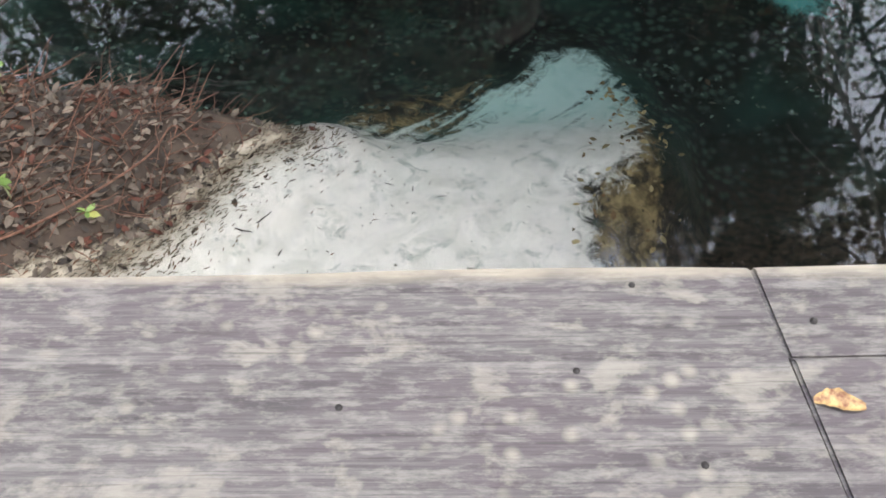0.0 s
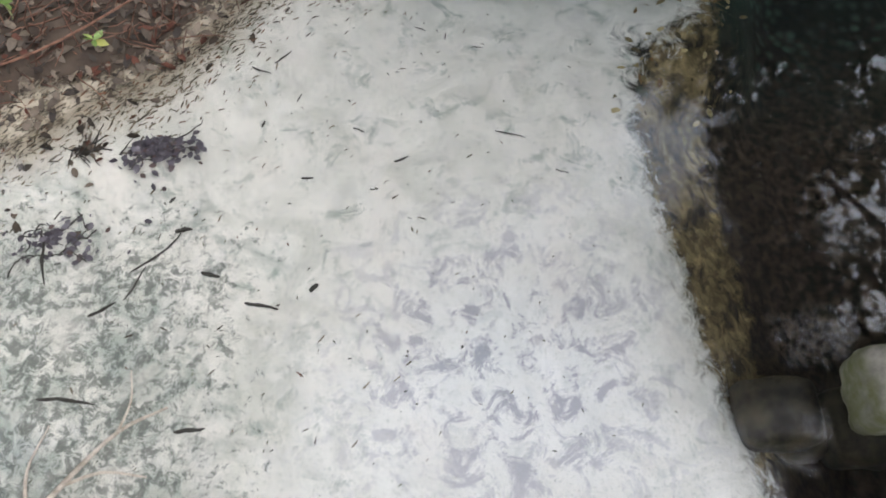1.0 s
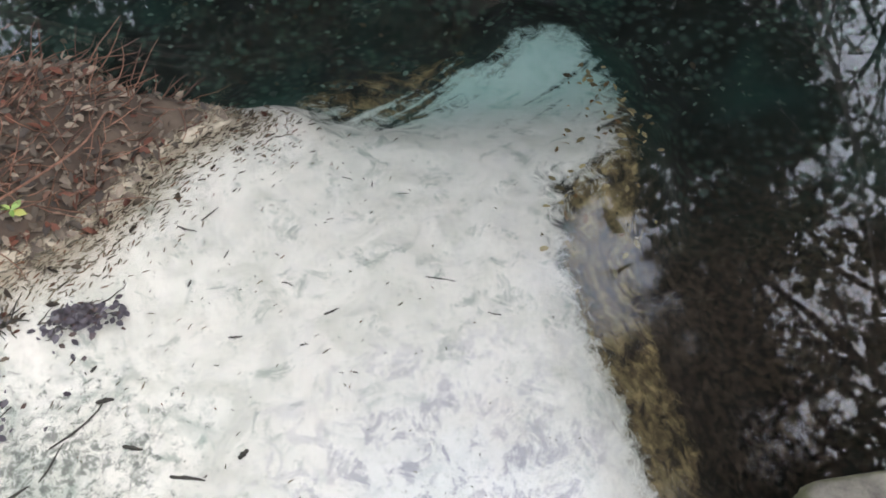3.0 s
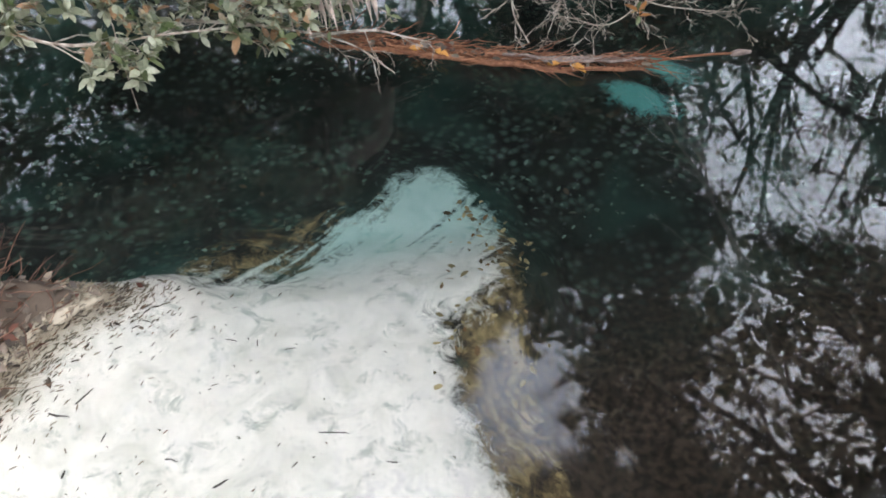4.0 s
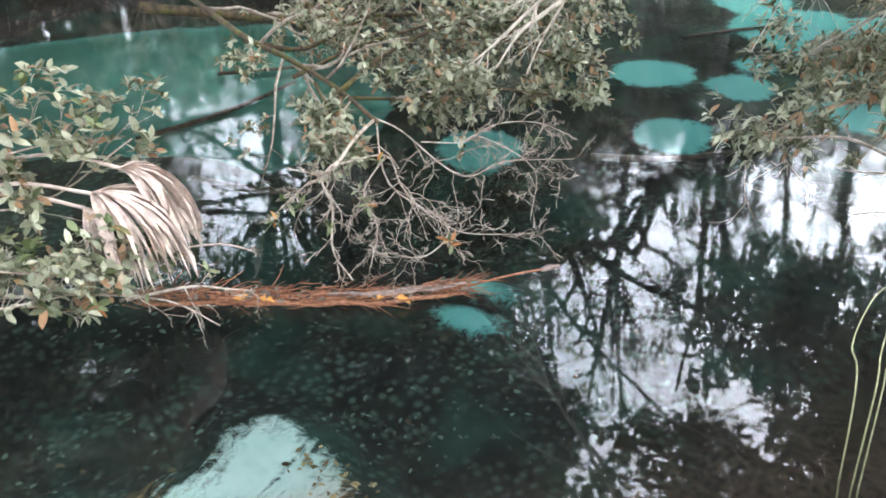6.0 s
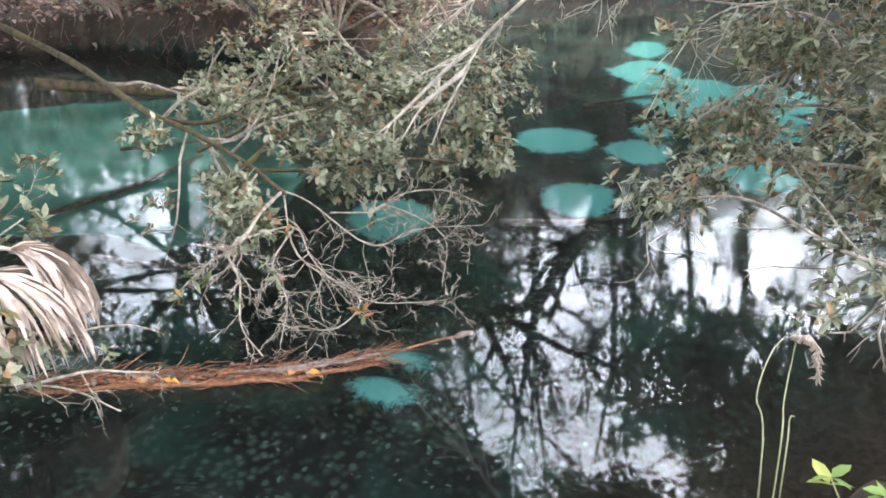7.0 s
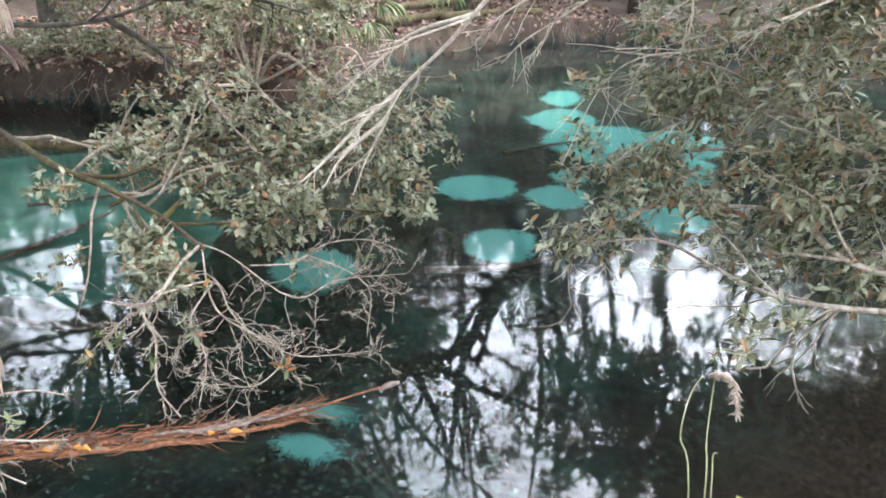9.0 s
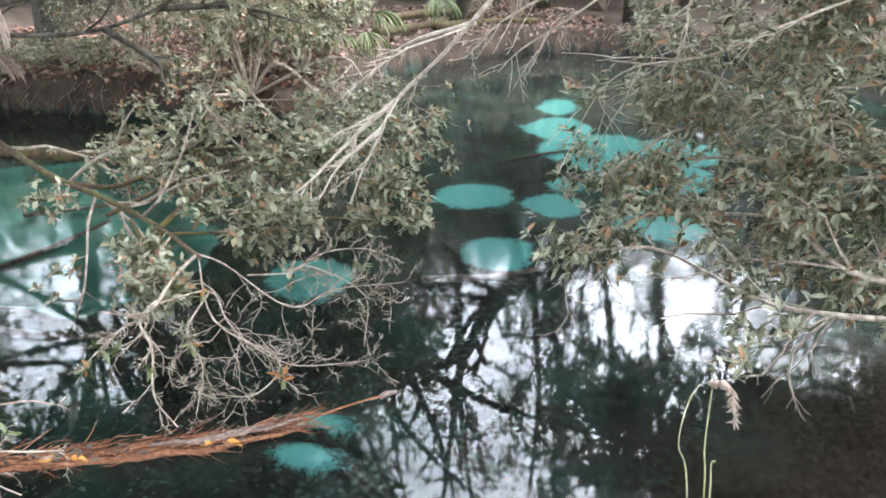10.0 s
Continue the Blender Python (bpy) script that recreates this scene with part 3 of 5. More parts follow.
# ------------------------------------------------------------ footbridge rail and edging blocks
def board_mesh(x0, x1, y0, y1, z0, z1, cuts=14, seed=1, joint=0.139):
    """A worn timber board with rounded, slightly uneven edges, cut askew at the joint."""
    bm = bmesh.new()
    bmesh.ops.create_cube(bm, size=1)
    bmesh.ops.scale(bm, vec=(x1 - x0, y1 - y0, z1 - z0), verts=bm.verts)
    bmesh.ops.translate(bm, vec=((x0 + x1) / 2, (y0 + y1) / 2, (z0 + z1) / 2), verts=bm.verts)
    long = [e for e in bm.edges if abs(e.verts[0].co.x - e.verts[1].co.x) > 1e-4]
    bmesh.ops.subdivide_edges(bm, edges=long, cuts=cuts, use_grid_fill=True)
    rim = [e for e in bm.edges if len(e.link_faces) == 2 and e.calc_face_angle(0) > 1.0]
    bmesh.ops.bevel(bm, geom=rim, offset=0.0014, segments=2, affect="EDGES", clamp_overlap=True)
    rng = random.Random(seed)
    for v in bm.verts:
        if abs(v.co.x - joint) < 0.01:
            v.co.x -= 0.11 * (v.co.y + 0.006)
        v.co.y += 0.0012 * math.sin(v.co.x * 17 + seed) + rng.gauss(0, 0.00025)
        v.co.z += 0.0004 * math.sin(v.co.x * 9 + v.co.y * 31 + seed)
    me = bpy.data.meshes.new("board")
    bm.to_mesh(me)
    bm.free()
    me.materials.append(WOOD)
    return me


RAIL_TOP = 2.0
SKEW = Matrix.Rotation(radians(-4.6), 4, "Z")


def build_rail():
    rail = thing("bridge_rail", (0.0, 0.1365, RAIL_TOP), "weathered grey timber rail of a footbridge over the spring", "railing")

    def piece(name, me, label=""):
        ob = new(name, me)
        ob.parent = rail
        ob.matrix_basis = SKEW
        return tagged(ob, label)
    joint = 0.139
    piece("board", board_mesh(-1.7, joint, -0.064, 0.051, -0.034, 0.0, 40, 1))
    piece("board", board_mesh(joint + 0.0004, 2.2, 0.0002, 0.051, -0.034, -0.0006, 44, 4))
    piece("board", board_mesh(joint + 0.0004, 2.2, -0.064, 0.0, -0.034, 0.0002, 44, 6))
    for x in (-1.5, 0.14, 1.6):
        t = Tubes()
        t.add([(x, 0.0, -RAIL_TOP - 0.7), (x, -0.01, -0.034)], [0.05, 0.05], 4)
        piece("post", t.mesh("post", WOOD))
    for x, y in ((0.0756, 0.0405), (0.0458, -0.0052), (0.0929, -0.0485), (0.1537, 0.0195), (-0.0566, -0.0222)):
        t = Tubes()
        t.add([(x, y, -0.01), (x, y, 0.0005)], [0.0019, 0.0016], 8)
        piece("nail", t.mesh("nail", STAIN), "dark rusty nail head")
    return rail


build_rail()


def build_dead_leaf(place, turn, size, label):
    """A dry leaf rolled up along its length, torn at one end."""
    rng = random.Random(12)
    v, f, n, k = [], [], 13, 7
    for i in range(n):
        u = i / (n - 1)
        wide = 0.30 * math.sin(math.pi * (0.10 + 0.80 * u)) * rng.uniform(0.85, 1.1)
        for j in range(k):
            w = 2 * j / (k - 1) - 1
            roll = w * (1.5 - 0.5 * u)
            v.append((u, wide * math.sin(roll) / 1.2 + 0.05 * math.sin(5 * u), wide * 0.55 * (1 - math.cos(roll)) + 0.05 * u * u + rng.gauss(0, 0.008)))
    for i in range(n - 1):
        for j in range(k - 1):
            a = i * k + j
            f.append((a, a + 1, a + k + 1, a + k))
    ob = new("fallen_leaf", to_mesh("fallen_leaf", v, f, FALLEN))
    ob.matrix_basis = Matrix.Translation(place) @ turn @ Matrix.Scale(size, 4)
    return tagged(ob, label, "leaf")


FALLEN = Mat("curled_fallen_leaf")
FALLEN = FALLEN.done(FALLEN.mix(FALLEN.ramp(FALLEN.noise(4, 5, 0.65), (0.38, 0.0), (0.62, 1.0)), (0.17, 0.06, 0.03), (0.58, 0.40, 0.17)), 0.6)
build_dead_leaf((0.1405, 0.1045, RAIL_TOP + 0.0008), pose(0, 0, 0, 0, 2, -10), 0.0205, "curled orange-brown fallen leaf on the timber rail")


def bag_block(at, size, turn, seed, label, material=None):
    """A block of concrete that set in a sack: rounded and lumpy."""
    bm = bmesh.new()
    bmesh.ops.create_cube(bm, size=2)
    bmesh.ops.subdivide_edges(bm, edges=bm.edges[:], cuts=9, use_grid_fill=True)
    rng = random.Random(seed)
    off = Vector((rng.uniform(0, 9), rng.uniform(0, 9), 0))
    for v in bm.verts:
        c = v.co
        k = (abs(c.x) ** 5 + abs(c.y) ** 5 + abs(c.z) ** 4) ** (1 / 5)
        c /= max(k, 1e-6)
        c *= 1 + 0.06 * noise.noise(c * 2.2 + off) + 0.03 * noise.noise(c * 6 + off)
        v.co = Vector((c.x * size[0] / 2, c.y * size[1] / 2, c.z * size[2] / 2))
    for f in bm.faces:
        f.smooth = True
    me = bpy.data.meshes.new("concrete_block")
    bm.to_mesh(me)
    bm.free()
    me.materials.append(material or STONE)
    ob = new("concrete_block", me)
    ob.matrix_basis = Matrix.Translation(at) @ Matrix.Rotation(radians(turn), 4, "Z")
    return tagged(ob, label, "block", "concrete edging blocks")


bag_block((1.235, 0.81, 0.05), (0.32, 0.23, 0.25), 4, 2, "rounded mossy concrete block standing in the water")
bag_block((0.95, 0.80, -0.30), (0.26, 0.22, 0.22), 3, 5, "slimy dark concrete block drowned under the water", SLIME)
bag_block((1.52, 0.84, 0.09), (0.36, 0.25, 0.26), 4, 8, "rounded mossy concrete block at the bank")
for bx in (0.95, 1.3, 1.62):
    bag_block((bx + 0.02, 0.80, -0.52), (0.36, 0.26, 0.26), 2, int(bx * 10), "slimy dark concrete block drowned under the water", SLIME)


# ------------------------------------------------------------ trees round the pool
def tree(name, at, tall, lean, seed, leaves, spread, label, radius=0.22, crown_low=0.35, limbs=9, leaf=0.13, moss=0, bark=None):
    rng = random.Random(seed)
    z0 = level(at[0], at[1])[0] - 0.15
    base = Vector((at[0], at[1], z0))
    t = thing(name, base, label, "tree", "trees round the pool")
    trunk, branches, tips = Tubes(), Tubes(), []
    top = base + Vector((lean[0], lean[1], tall))
    line = curve([base, base.lerp(top, 0.35) + Vector((rng.gauss(0, 0.2), rng.gauss(0, 0.2), 0)), base.lerp(top, 0.7) + Vector((rng.gauss(0, 0.3), rng.gauss(0, 0.3), 0)), top], 5)
    n = len(line)
    trunk.add(line, [radius * (1.25 if i == 0 else 1) * (1 - 0.8 * i / (n - 1)) for i in range(n)], 9)
    for k in range(limbs):
        u = crown_low + (0.98 - crown_low) * (k + rng.random()) / limbs
        i = min(int(u * (n - 1)), n - 2)
        a = line[i]
        ang = rng.uniform(0, 6.28)
        d = Vector((math.cos(ang), math.sin(ang), rng.uniform(0.1, 0.8)))
        ln = spread * rng.uniform(0.6, 1.1) * (1.15 - 0.6 * u)
        sub = wander(rng, a, d, ln, 7, 0.16, (0, 0, -0.02))
        r = radius * (1 - 0.8 * u) * rng.uniform(0.45, 0.7)
        grow(rng, branches, sub, r, r * 0.3, 2, (7, 4), 0.5, 0.2, 0.9, (0, 0, 0.02), tips, 0.2, 0.004, 5)
    under("trunk", trunk.mesh("trunk", bark or BARK), t)
    under("branches", branches.mesh("branches", bark or BARK), t, kind="stuff")
    spots = []
    for _ in range(leaves):
        p, d, o = rng.choice(tips)
        q = p + Vector((rng.gauss(0, 0.30), rng.gauss(0, 0.30), rng.gauss(0, 0.24)))
        spots.append((q, aim(d, rng, 0.9), leaf * rng.uniform(0.6, 1.3)))
    if spots:
        under("crown", leaf_mass("crown", spots, CROWN), t, kind="stuff")
    if moss:
        hang = Tubes()
        for _ in range(moss):
            p, d, o = rng.choice(tips)
            ln = rng.uniform(0.3, 1.4)
            hang.add(wander(rng, p, (0, 0, -1), ln, 4, 0.10), [0.012, 0.03, 0.025, 0.015, 0.004], 3)
        under("hanging_moss", hang.mesh("hanging_moss", MOSS), t, "grey strands of hanging moss", kind="stuff")
    return t


DENSE, BARE = "evergreen oak with a dense dark crown by the pool", "oak with bare crooked limbs and hanging moss"
tree("oak_tree", (6.5, 13.6), 12.0, (-0.6, -0.6), 15, 2500, 2.2, DENSE, 0.17, 0.35, 10, 0.22)
tree("oak_tree", (12.6, 16.0), 14.5, (0.5, -0.6), 16, 1100, 4.0, BARE, 0.17, 0.25, 15, 0.14, 260)
tree("oak_tree", (17.8, 13.4), 15.0, (0.4, -0.6), 17, 700, 3.4, BARE, 0.15, 0.3, 13, 0.14, 200)
tree("oak_tree", (14.6, 15.2), 13.5, (-0.3, -0.7), 29, 1500, 1.7, BARE, 0.17, 0.25, 14, 0.18, 360)
tree("oak_tree", (15.6, 13.3), 12.5, (-0.4, -0.3), 35, 500, 2.8, BARE, 0.13, 0.25, 16, 0.14, 520)
tree("oak_tree", (20.5, 12.2), 13.0, (-0.3, 0.2), 23, 300, 2.6, BARE, 0.14, 0.4, 8, 0.14, 160)


# canopy gaps fitted to the camera's view mirrored in the pool, as headings and rises in degrees: middle, half widths,
# how clear
VIEW_GAPS = [(-38.0, 31.0, 8.5, 9.5, 1.0), (-50.5, 30.0, 7.0, 8.5, 1.0), (-58.5, 24.0, 5.0, 5.5, 1.0), (-48.0, 47.0, 13.5, 10.5, 0.80), (-38.0, 55.0, 11.0, 6.0, 0.25), (-18.0, 56.0, 9.5, 5.5, 1.0),
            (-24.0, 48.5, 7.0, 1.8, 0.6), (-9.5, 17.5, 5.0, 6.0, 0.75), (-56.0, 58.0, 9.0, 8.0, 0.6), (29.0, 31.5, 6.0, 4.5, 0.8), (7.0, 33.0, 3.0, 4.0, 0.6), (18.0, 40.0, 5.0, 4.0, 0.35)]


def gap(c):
    """How open the canopy is at a place, 0 to 1: fitted to the mirrored view, opened overhead and behind for light."""
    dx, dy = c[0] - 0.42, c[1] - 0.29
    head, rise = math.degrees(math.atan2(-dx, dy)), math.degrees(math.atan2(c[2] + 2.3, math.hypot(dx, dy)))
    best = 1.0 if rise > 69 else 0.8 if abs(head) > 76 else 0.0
    for h, r, a, b, clear in VIEW_GAPS:
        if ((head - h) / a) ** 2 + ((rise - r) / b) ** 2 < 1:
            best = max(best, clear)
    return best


def canopy():
    """Evergreen oaks with limbs added out of view, to dim the light and darken reflections; they close over the pool,
    but for openings overhead and on the far side.
    """
    rng = random.Random(7)
    roots = [(-4.9, 3.0), (-4.4, 8.2), (-2.6, 12.6), (3.2, 14.4), (7.2, 13.4), (9.2, -0.2), (6.2, -2.2), (-3.4, -3.2), (1.0, -6.0), (14.2, 2.6)]
    targets = {r: [] for r in roots}
    y = -5.0
    while y < 13.5:
        x = -5.0
        while x < 15.0:
            px, py, pz = x + rng.uniform(-0.5, 0.5), y + rng.uniform(-0.5, 0.5), rng.uniform(5.2, 6.8)
            x += 1.15
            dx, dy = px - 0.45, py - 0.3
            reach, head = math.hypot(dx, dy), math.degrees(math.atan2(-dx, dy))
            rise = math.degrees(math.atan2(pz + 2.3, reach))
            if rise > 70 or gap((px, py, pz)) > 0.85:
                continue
            root = min(roots, key=lambda r: math.hypot(px - r[0], py - r[1]) + 0.4 * math.hypot(r[0], r[1] - 3))
            targets[root].append(Vector((px, py, pz)))
        y += 1.15
    chance = np.random.RandomState(17)
    for root, goals in targets.items():
        z0 = level(*root)[0] - 0.2
        t = thing("oak_tree", (root[0], root[1], z0), "evergreen oak with limbs added over the pool, out of direct view", "tree", "trees round the pool")
        fork = Vector((root[0] * 0.93, root[1] * 0.95 + 0.2, z0 + rng.uniform(3.2, 4.2)))
        trunk, limbs = Tubes(), Tubes()
        trunk.add(curve([(root[0], root[1], z0), (root[0] + rng.gauss(0, 0.1), root[1] + rng.gauss(0, 0.1), z0 + 1.8), fork], 5), [0.26 - 0.009 * i for i in range(11)], 9)
        under("trunk", trunk.mesh("trunk", BARK), t)
        spots, dense = [], []
        for g in goals:
            mid = fork.lerp(g, 0.55) + Vector((rng.gauss(0, 0.2), rng.gauss(0, 0.2), 0.6))
            ln = curve([fork, mid, g], 6)
            grow(rng, limbs, ln, 0.06, 0.015, 1, (8,), 0.22, 0.25, 0.9, (0, 0, 0), None, 0.5, 0.005, 5)
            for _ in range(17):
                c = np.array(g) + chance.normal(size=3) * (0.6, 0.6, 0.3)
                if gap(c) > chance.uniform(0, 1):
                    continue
                wide = chance.uniform(0.13, 0.28)
                spots.append(c + chance.normal(size=(100, 3)) * (wide, wide, wide * 0.6))
                # bigger leaves added above, to shut out the sky between the small ones
                dense.append(c + (0, 0, 0.35) + chance.normal(size=(13, 3)) * (wide, wide, wide * 0.5))
        under("limbs", limbs.mesh("limbs", BARK), t, kind="stuff")
        if spots:
            under("crown", leaf_cloud("crown", np.concatenate(spots), 0.065, 0.14, CROWN, len(spots)), t, kind="stuff")
            under("inner_crown", leaf_cloud("inner_crown", np.concatenate(dense), 0.22, 0.40, CROWN, len(dense) + 1, 0.25), t, kind="stuff")


canopy()


def woods():
    """The forest behind the banks, too dense to count."""
    rng = random.Random(8)
    chance = np.random.RandomState(18)
    spots, trunks = [], Tubes()
    for k in range(350):
        a = rng.uniform(1.0, 1.95) if k > 259 else rng.uniform(0, 6.28) if k > 75 else rng.uniform(0.35, 1.15)
        cx, cy = 5.0 + math.cos(a) * rng.uniform(19, 29), 4.5 + math.sin(a) * rng.uniform(16, 26)
        head = math.degrees(math.atan2(-(cx - 0.45), cy - 0.3))
        z = level(cx, cy)[0]
        # heights by heading are fitted to the skyline in the camera's mirrored view
        high = math.hypot(cx, cy) * math.tan(radians(rng.uniform(15.5, 22.0))) - 2.6 - z if -61 < head < -34 else rng.uniform(3.5, 6.0) if -14 < head < -4 else rng.uniform(7, 13)
        trunks.add(wander(rng, (cx, cy, z - 0.2), (0, 0, 1), high, 5, 0.05), [0.16, 0.14, 0.12, 0.09, 0.06, 0.02], 6)
        n = int(85 * high)
        spots.append(np.stack([chance.normal(cx, 1.3, n), chance.normal(cy, 1.3, n), z + 0.3 + high * chance.uniform(0, 1, n) ** 0.8], 1))
    tagged(new("far_woods", leaf_cloud("far_woods", np.concatenate(spots), 0.2, 0.38, CROWN, 5)), "dense dark woodland behind the banks", "woods", kind="stuff")
    tagged(new("far_trunks", trunks.mesh("far_trunks", BARK)), "dark trunks of the woodland behind the banks", "woods", kind="stuff")


woods()


# ------------------------------------------------------------ leafy boughs and shrubs
def foliage(rng, tips, count, size, scatter, spread=0.5, low=0.02):
    """Leaves in whorls at the shoots' ends, and a few along them."""
    spots = []
    for _ in range(count * 3):
        if len(spots) >= count:
            break
        p, d, o = rng.choice(tips)
        hub = p + Vector((rng.gauss(0, scatter), rng.gauss(0, scatter), rng.gauss(0, scatter * 0.7)))
        lift = (d * 0.6 + Vector((0, 0, 0.45))).normalized()
        side = lift.orthogonal().normalized()
        other, turn, big = lift.cross(side), rng.uniform(0, 6.28), rng.uniform(0.7, 1.15)
        n = rng.randint(5, 8)
        for k in range(n):
            a = turn + 2.4 * k
            out = (side * math.cos(a) + other * math.sin(a)) * rng.uniform(0.7, 1.1) + lift * rng.uniform(0.0, 0.7)
            q = hub - lift * size * rng.uniform(0, 0.5)
            if q.z > low:
                spots.append((q, aim(out, rng, 0.16), size * big * rng.uniform(0.7, 1.2)))
    return spots[:count]


def bough(name, lines, seed, label, category, kids, order, radii, ratio, leaves, leaf_size, scatter, bark, leaf, singles=300, bend=0.22, pull=(0, 0, 0), width=0.36, group="", low=0.02):
    """A woody plant: main limbs along given lines, twigs and leaves."""
    rng = random.Random(seed)
    t = thing(name, lines[0][0], label, category, group)
    tips, twigs = [], Tubes()
    for k, pts in enumerate(lines):
        main = Tubes()
        ln = curve(pts, 5)
        r0, r1 = radii if isinstance(radii[0], float) else radii[k]
        n = len(ln)
        main.add(ln, [(r0 + (r1 - r0) * i / (n - 1)) * rng.uniform(0.88, 1.12) for i in range(n)], 7)
        under("limb", main.mesh("limb", bark), t)
        skip = Tubes()
        grow(rng, skip, ln, r0, r1, order, kids, ratio, bend, 0.9, pull, tips, 0.25)
        sides = 5 if r0 > 0.012 else 4 if r0 > 0.005 else 3
        cut = len(ln) * sides
        nf = (len(ln) - 1) * sides + 2
        off = len(twigs.v) - cut
        twigs.v += skip.v[cut:]
        twigs.f += [tuple(i + off for i in f) for f in skip.f[nf:]]
    if twigs.f:
        under("twig_spray", twigs.mesh("twig_spray", bark if bark is not MOSSY else TWIG), t, kind="stuff")
    if leaves:
        spots = foliage(rng, [x for x in tips if x[2] <= 1] or tips, leaves, leaf_size, scatter, low=low)
        leaf_parts("leaf", spots[:singles], leaf, t, width=width)
        if len(spots) > singles:
            under("foliage", leaf_mass("foliage", spots[singles:], LEAF_STUFF, leaf_shape(1.0, width)), t, kind="stuff")
    return t


# the bare oak leaning over the far pool; limbs fitted to the reflected view
bough("oak_tree", [[(11.6, 15.0, 0.3), (10.9, 13.0, 2.2), (9.6, 10.6, 2.6), (8.66, 9.1, 2.9), (8.28, 9.4, 3.25), (7.97, 9.66, 4.22), (7.56, 9.98, 4.58), (7.12, 10.28, 4.45), (6.5, 10.7, 4.6)],
                   [(7.97, 9.66, 4.22), (7.84, 9.77, 4.95), (7.78, 9.81, 5.9), (7.72, 9.86, 6.62), (7.64, 9.92, 8.1)],
                   [(7.12, 10.28, 4.45), (7.64, 9.92, 4.85), (8.47, 9.24, 5.39), (9.29, 8.43, 5.63), (10.1, 7.6, 5.9)],
                   [(7.13, 10.28, 4.6), (7.41, 10.09, 5.44), (7.65, 9.91, 6.29), (7.9, 9.8, 7.6)],
                   [(8.33, 9.36, 3.27), (7.94, 9.69, 3.4), (7.53, 10.0, 3.69), (7.06, 10.32, 3.86), (6.3, 10.8, 3.9)],
                   [(6.9, 10.43, 4.6), (6.92, 10.4, 5.4), (6.95, 10.4, 6.3), (7.18, 10.24, 7.9)],
                   [(9.6, 10.6, 2.6), (9.9, 9.8, 3.6), (9.9, 9.4, 4.8), (10.3, 8.8, 6.2)]],
      51, "leaning oak with bare crooked limbs over the pool", "tree", (7, 5), 2,
      [(0.17, 0.06), (0.085, 0.03), (0.09, 0.025), (0.08, 0.02), (0.07, 0.02), (0.06, 0.02), (0.06, 0.02)], 0.42, 400, 0.12, 0.12, BARK, LEAF_GREY, 0, 0.2)
# evergreen boughs high over the near side, out of view, fitted to the mirrored view
bough("oak_bough", [[(4.6, -1.8, 3.2), (4.0, -0.4, 4.3), (3.3, 0.8, 4.2), (2.6, 2.0, 3.9), (1.9, 3.2, 3.9)],
                    [(4.0, -0.4, 4.3), (4.4, 1.0, 4.2), (4.2, 2.2, 4.0), (3.9, 3.2, 4.1)],
                    [(3.3, 0.8, 4.2), (2.2, 1.4, 4.0), (1.5, 2.0, 3.9)],
                    [(4.6, -1.8, 3.2), (4.8, 0.0, 3.4), (4.9, 1.4, 3.2)],
                    [(4.9, 1.4, 3.2), (5.2, 2.8, 3.7), (5.0, 4.2, 3.9), (4.3, 5.1, 3.9)],
                    [(5.2, 2.8, 3.7), (4.5, 3.5, 4.0), (3.6, 4.3, 4.0)],
                    [(4.2, 2.2, 4.0), (3.6, 3.3, 3.9), (2.9, 4.1, 3.8)]],
      52, "leafy evergreen oak bough high over the water", "branch", (11, 5), 2, (0.06, 0.015), 0.30, 4600, 0.080, 0.07, BARK, LEAF_GREY, 0)
bough("oak_bough", [[(9.2, -0.2, 3.6), (8.9, 1.8, 3.9), (8.2, 3.6, 3.6), (7.2, 4.9, 3.4), (6.4, 5.5, 3.3)],
                    [(8.9, 1.8, 3.9), (8.9, 3.6, 3.4), (8.4, 5.2, 3.0), (7.6, 6.0, 2.9)],
                    [(8.2, 3.6, 3.6), (7.0, 3.9, 3.8), (5.9, 4.3, 3.9)]],
      53, "leafy evergreen oak bough high over the water", "branch", (12, 6), 2, (0.05, 0.012), 0.32, 3000, 0.10, 0.09, BARK, LEAF_GREY, 0)
# leafy shrub that leans over the water from the bank
bough("bay_shrub", [[(-2.1, 3.5, 0.1), (-1.3, 3.75, 0.75), (-0.6, 3.8, 0.68), (-0.05, 3.75, 0.5), (0.26, 3.75, 0.42)],
                    [(-2.1, 3.5, 0.1), (-1.2, 3.6, 0.55), (-0.72, 3.6, 0.45), (-0.3, 3.65, 0.42), (0.1, 3.7, 0.38)],
                    [(-2.1, 3.5, 0.1), (-1.3, 4.0, 0.9), (-0.6, 4.15, 0.75), (0.0, 4.15, 0.65), (0.5, 4.4, 0.8)],
                    [(-2.1, 3.5, 0.1), (-1.2, 3.62, 0.72), (-0.72, 3.72, 0.62)],
                    [(-2.1, 3.5, 0.1), (-1.2, 3.9, 0.9), (-0.4, 3.95, 0.95), (0.17, 4.18, 0.93)]],
      31, "leafy green bay shrub leaning over the water", "shrub", (12, 6), 2, (0.010, 0.004), 0.27, 4000, 0.074, 0.05, TWIG, LEAF, 420, 0.22, (0.02, 0.10, 0.05), width=0.46, low=0.28)
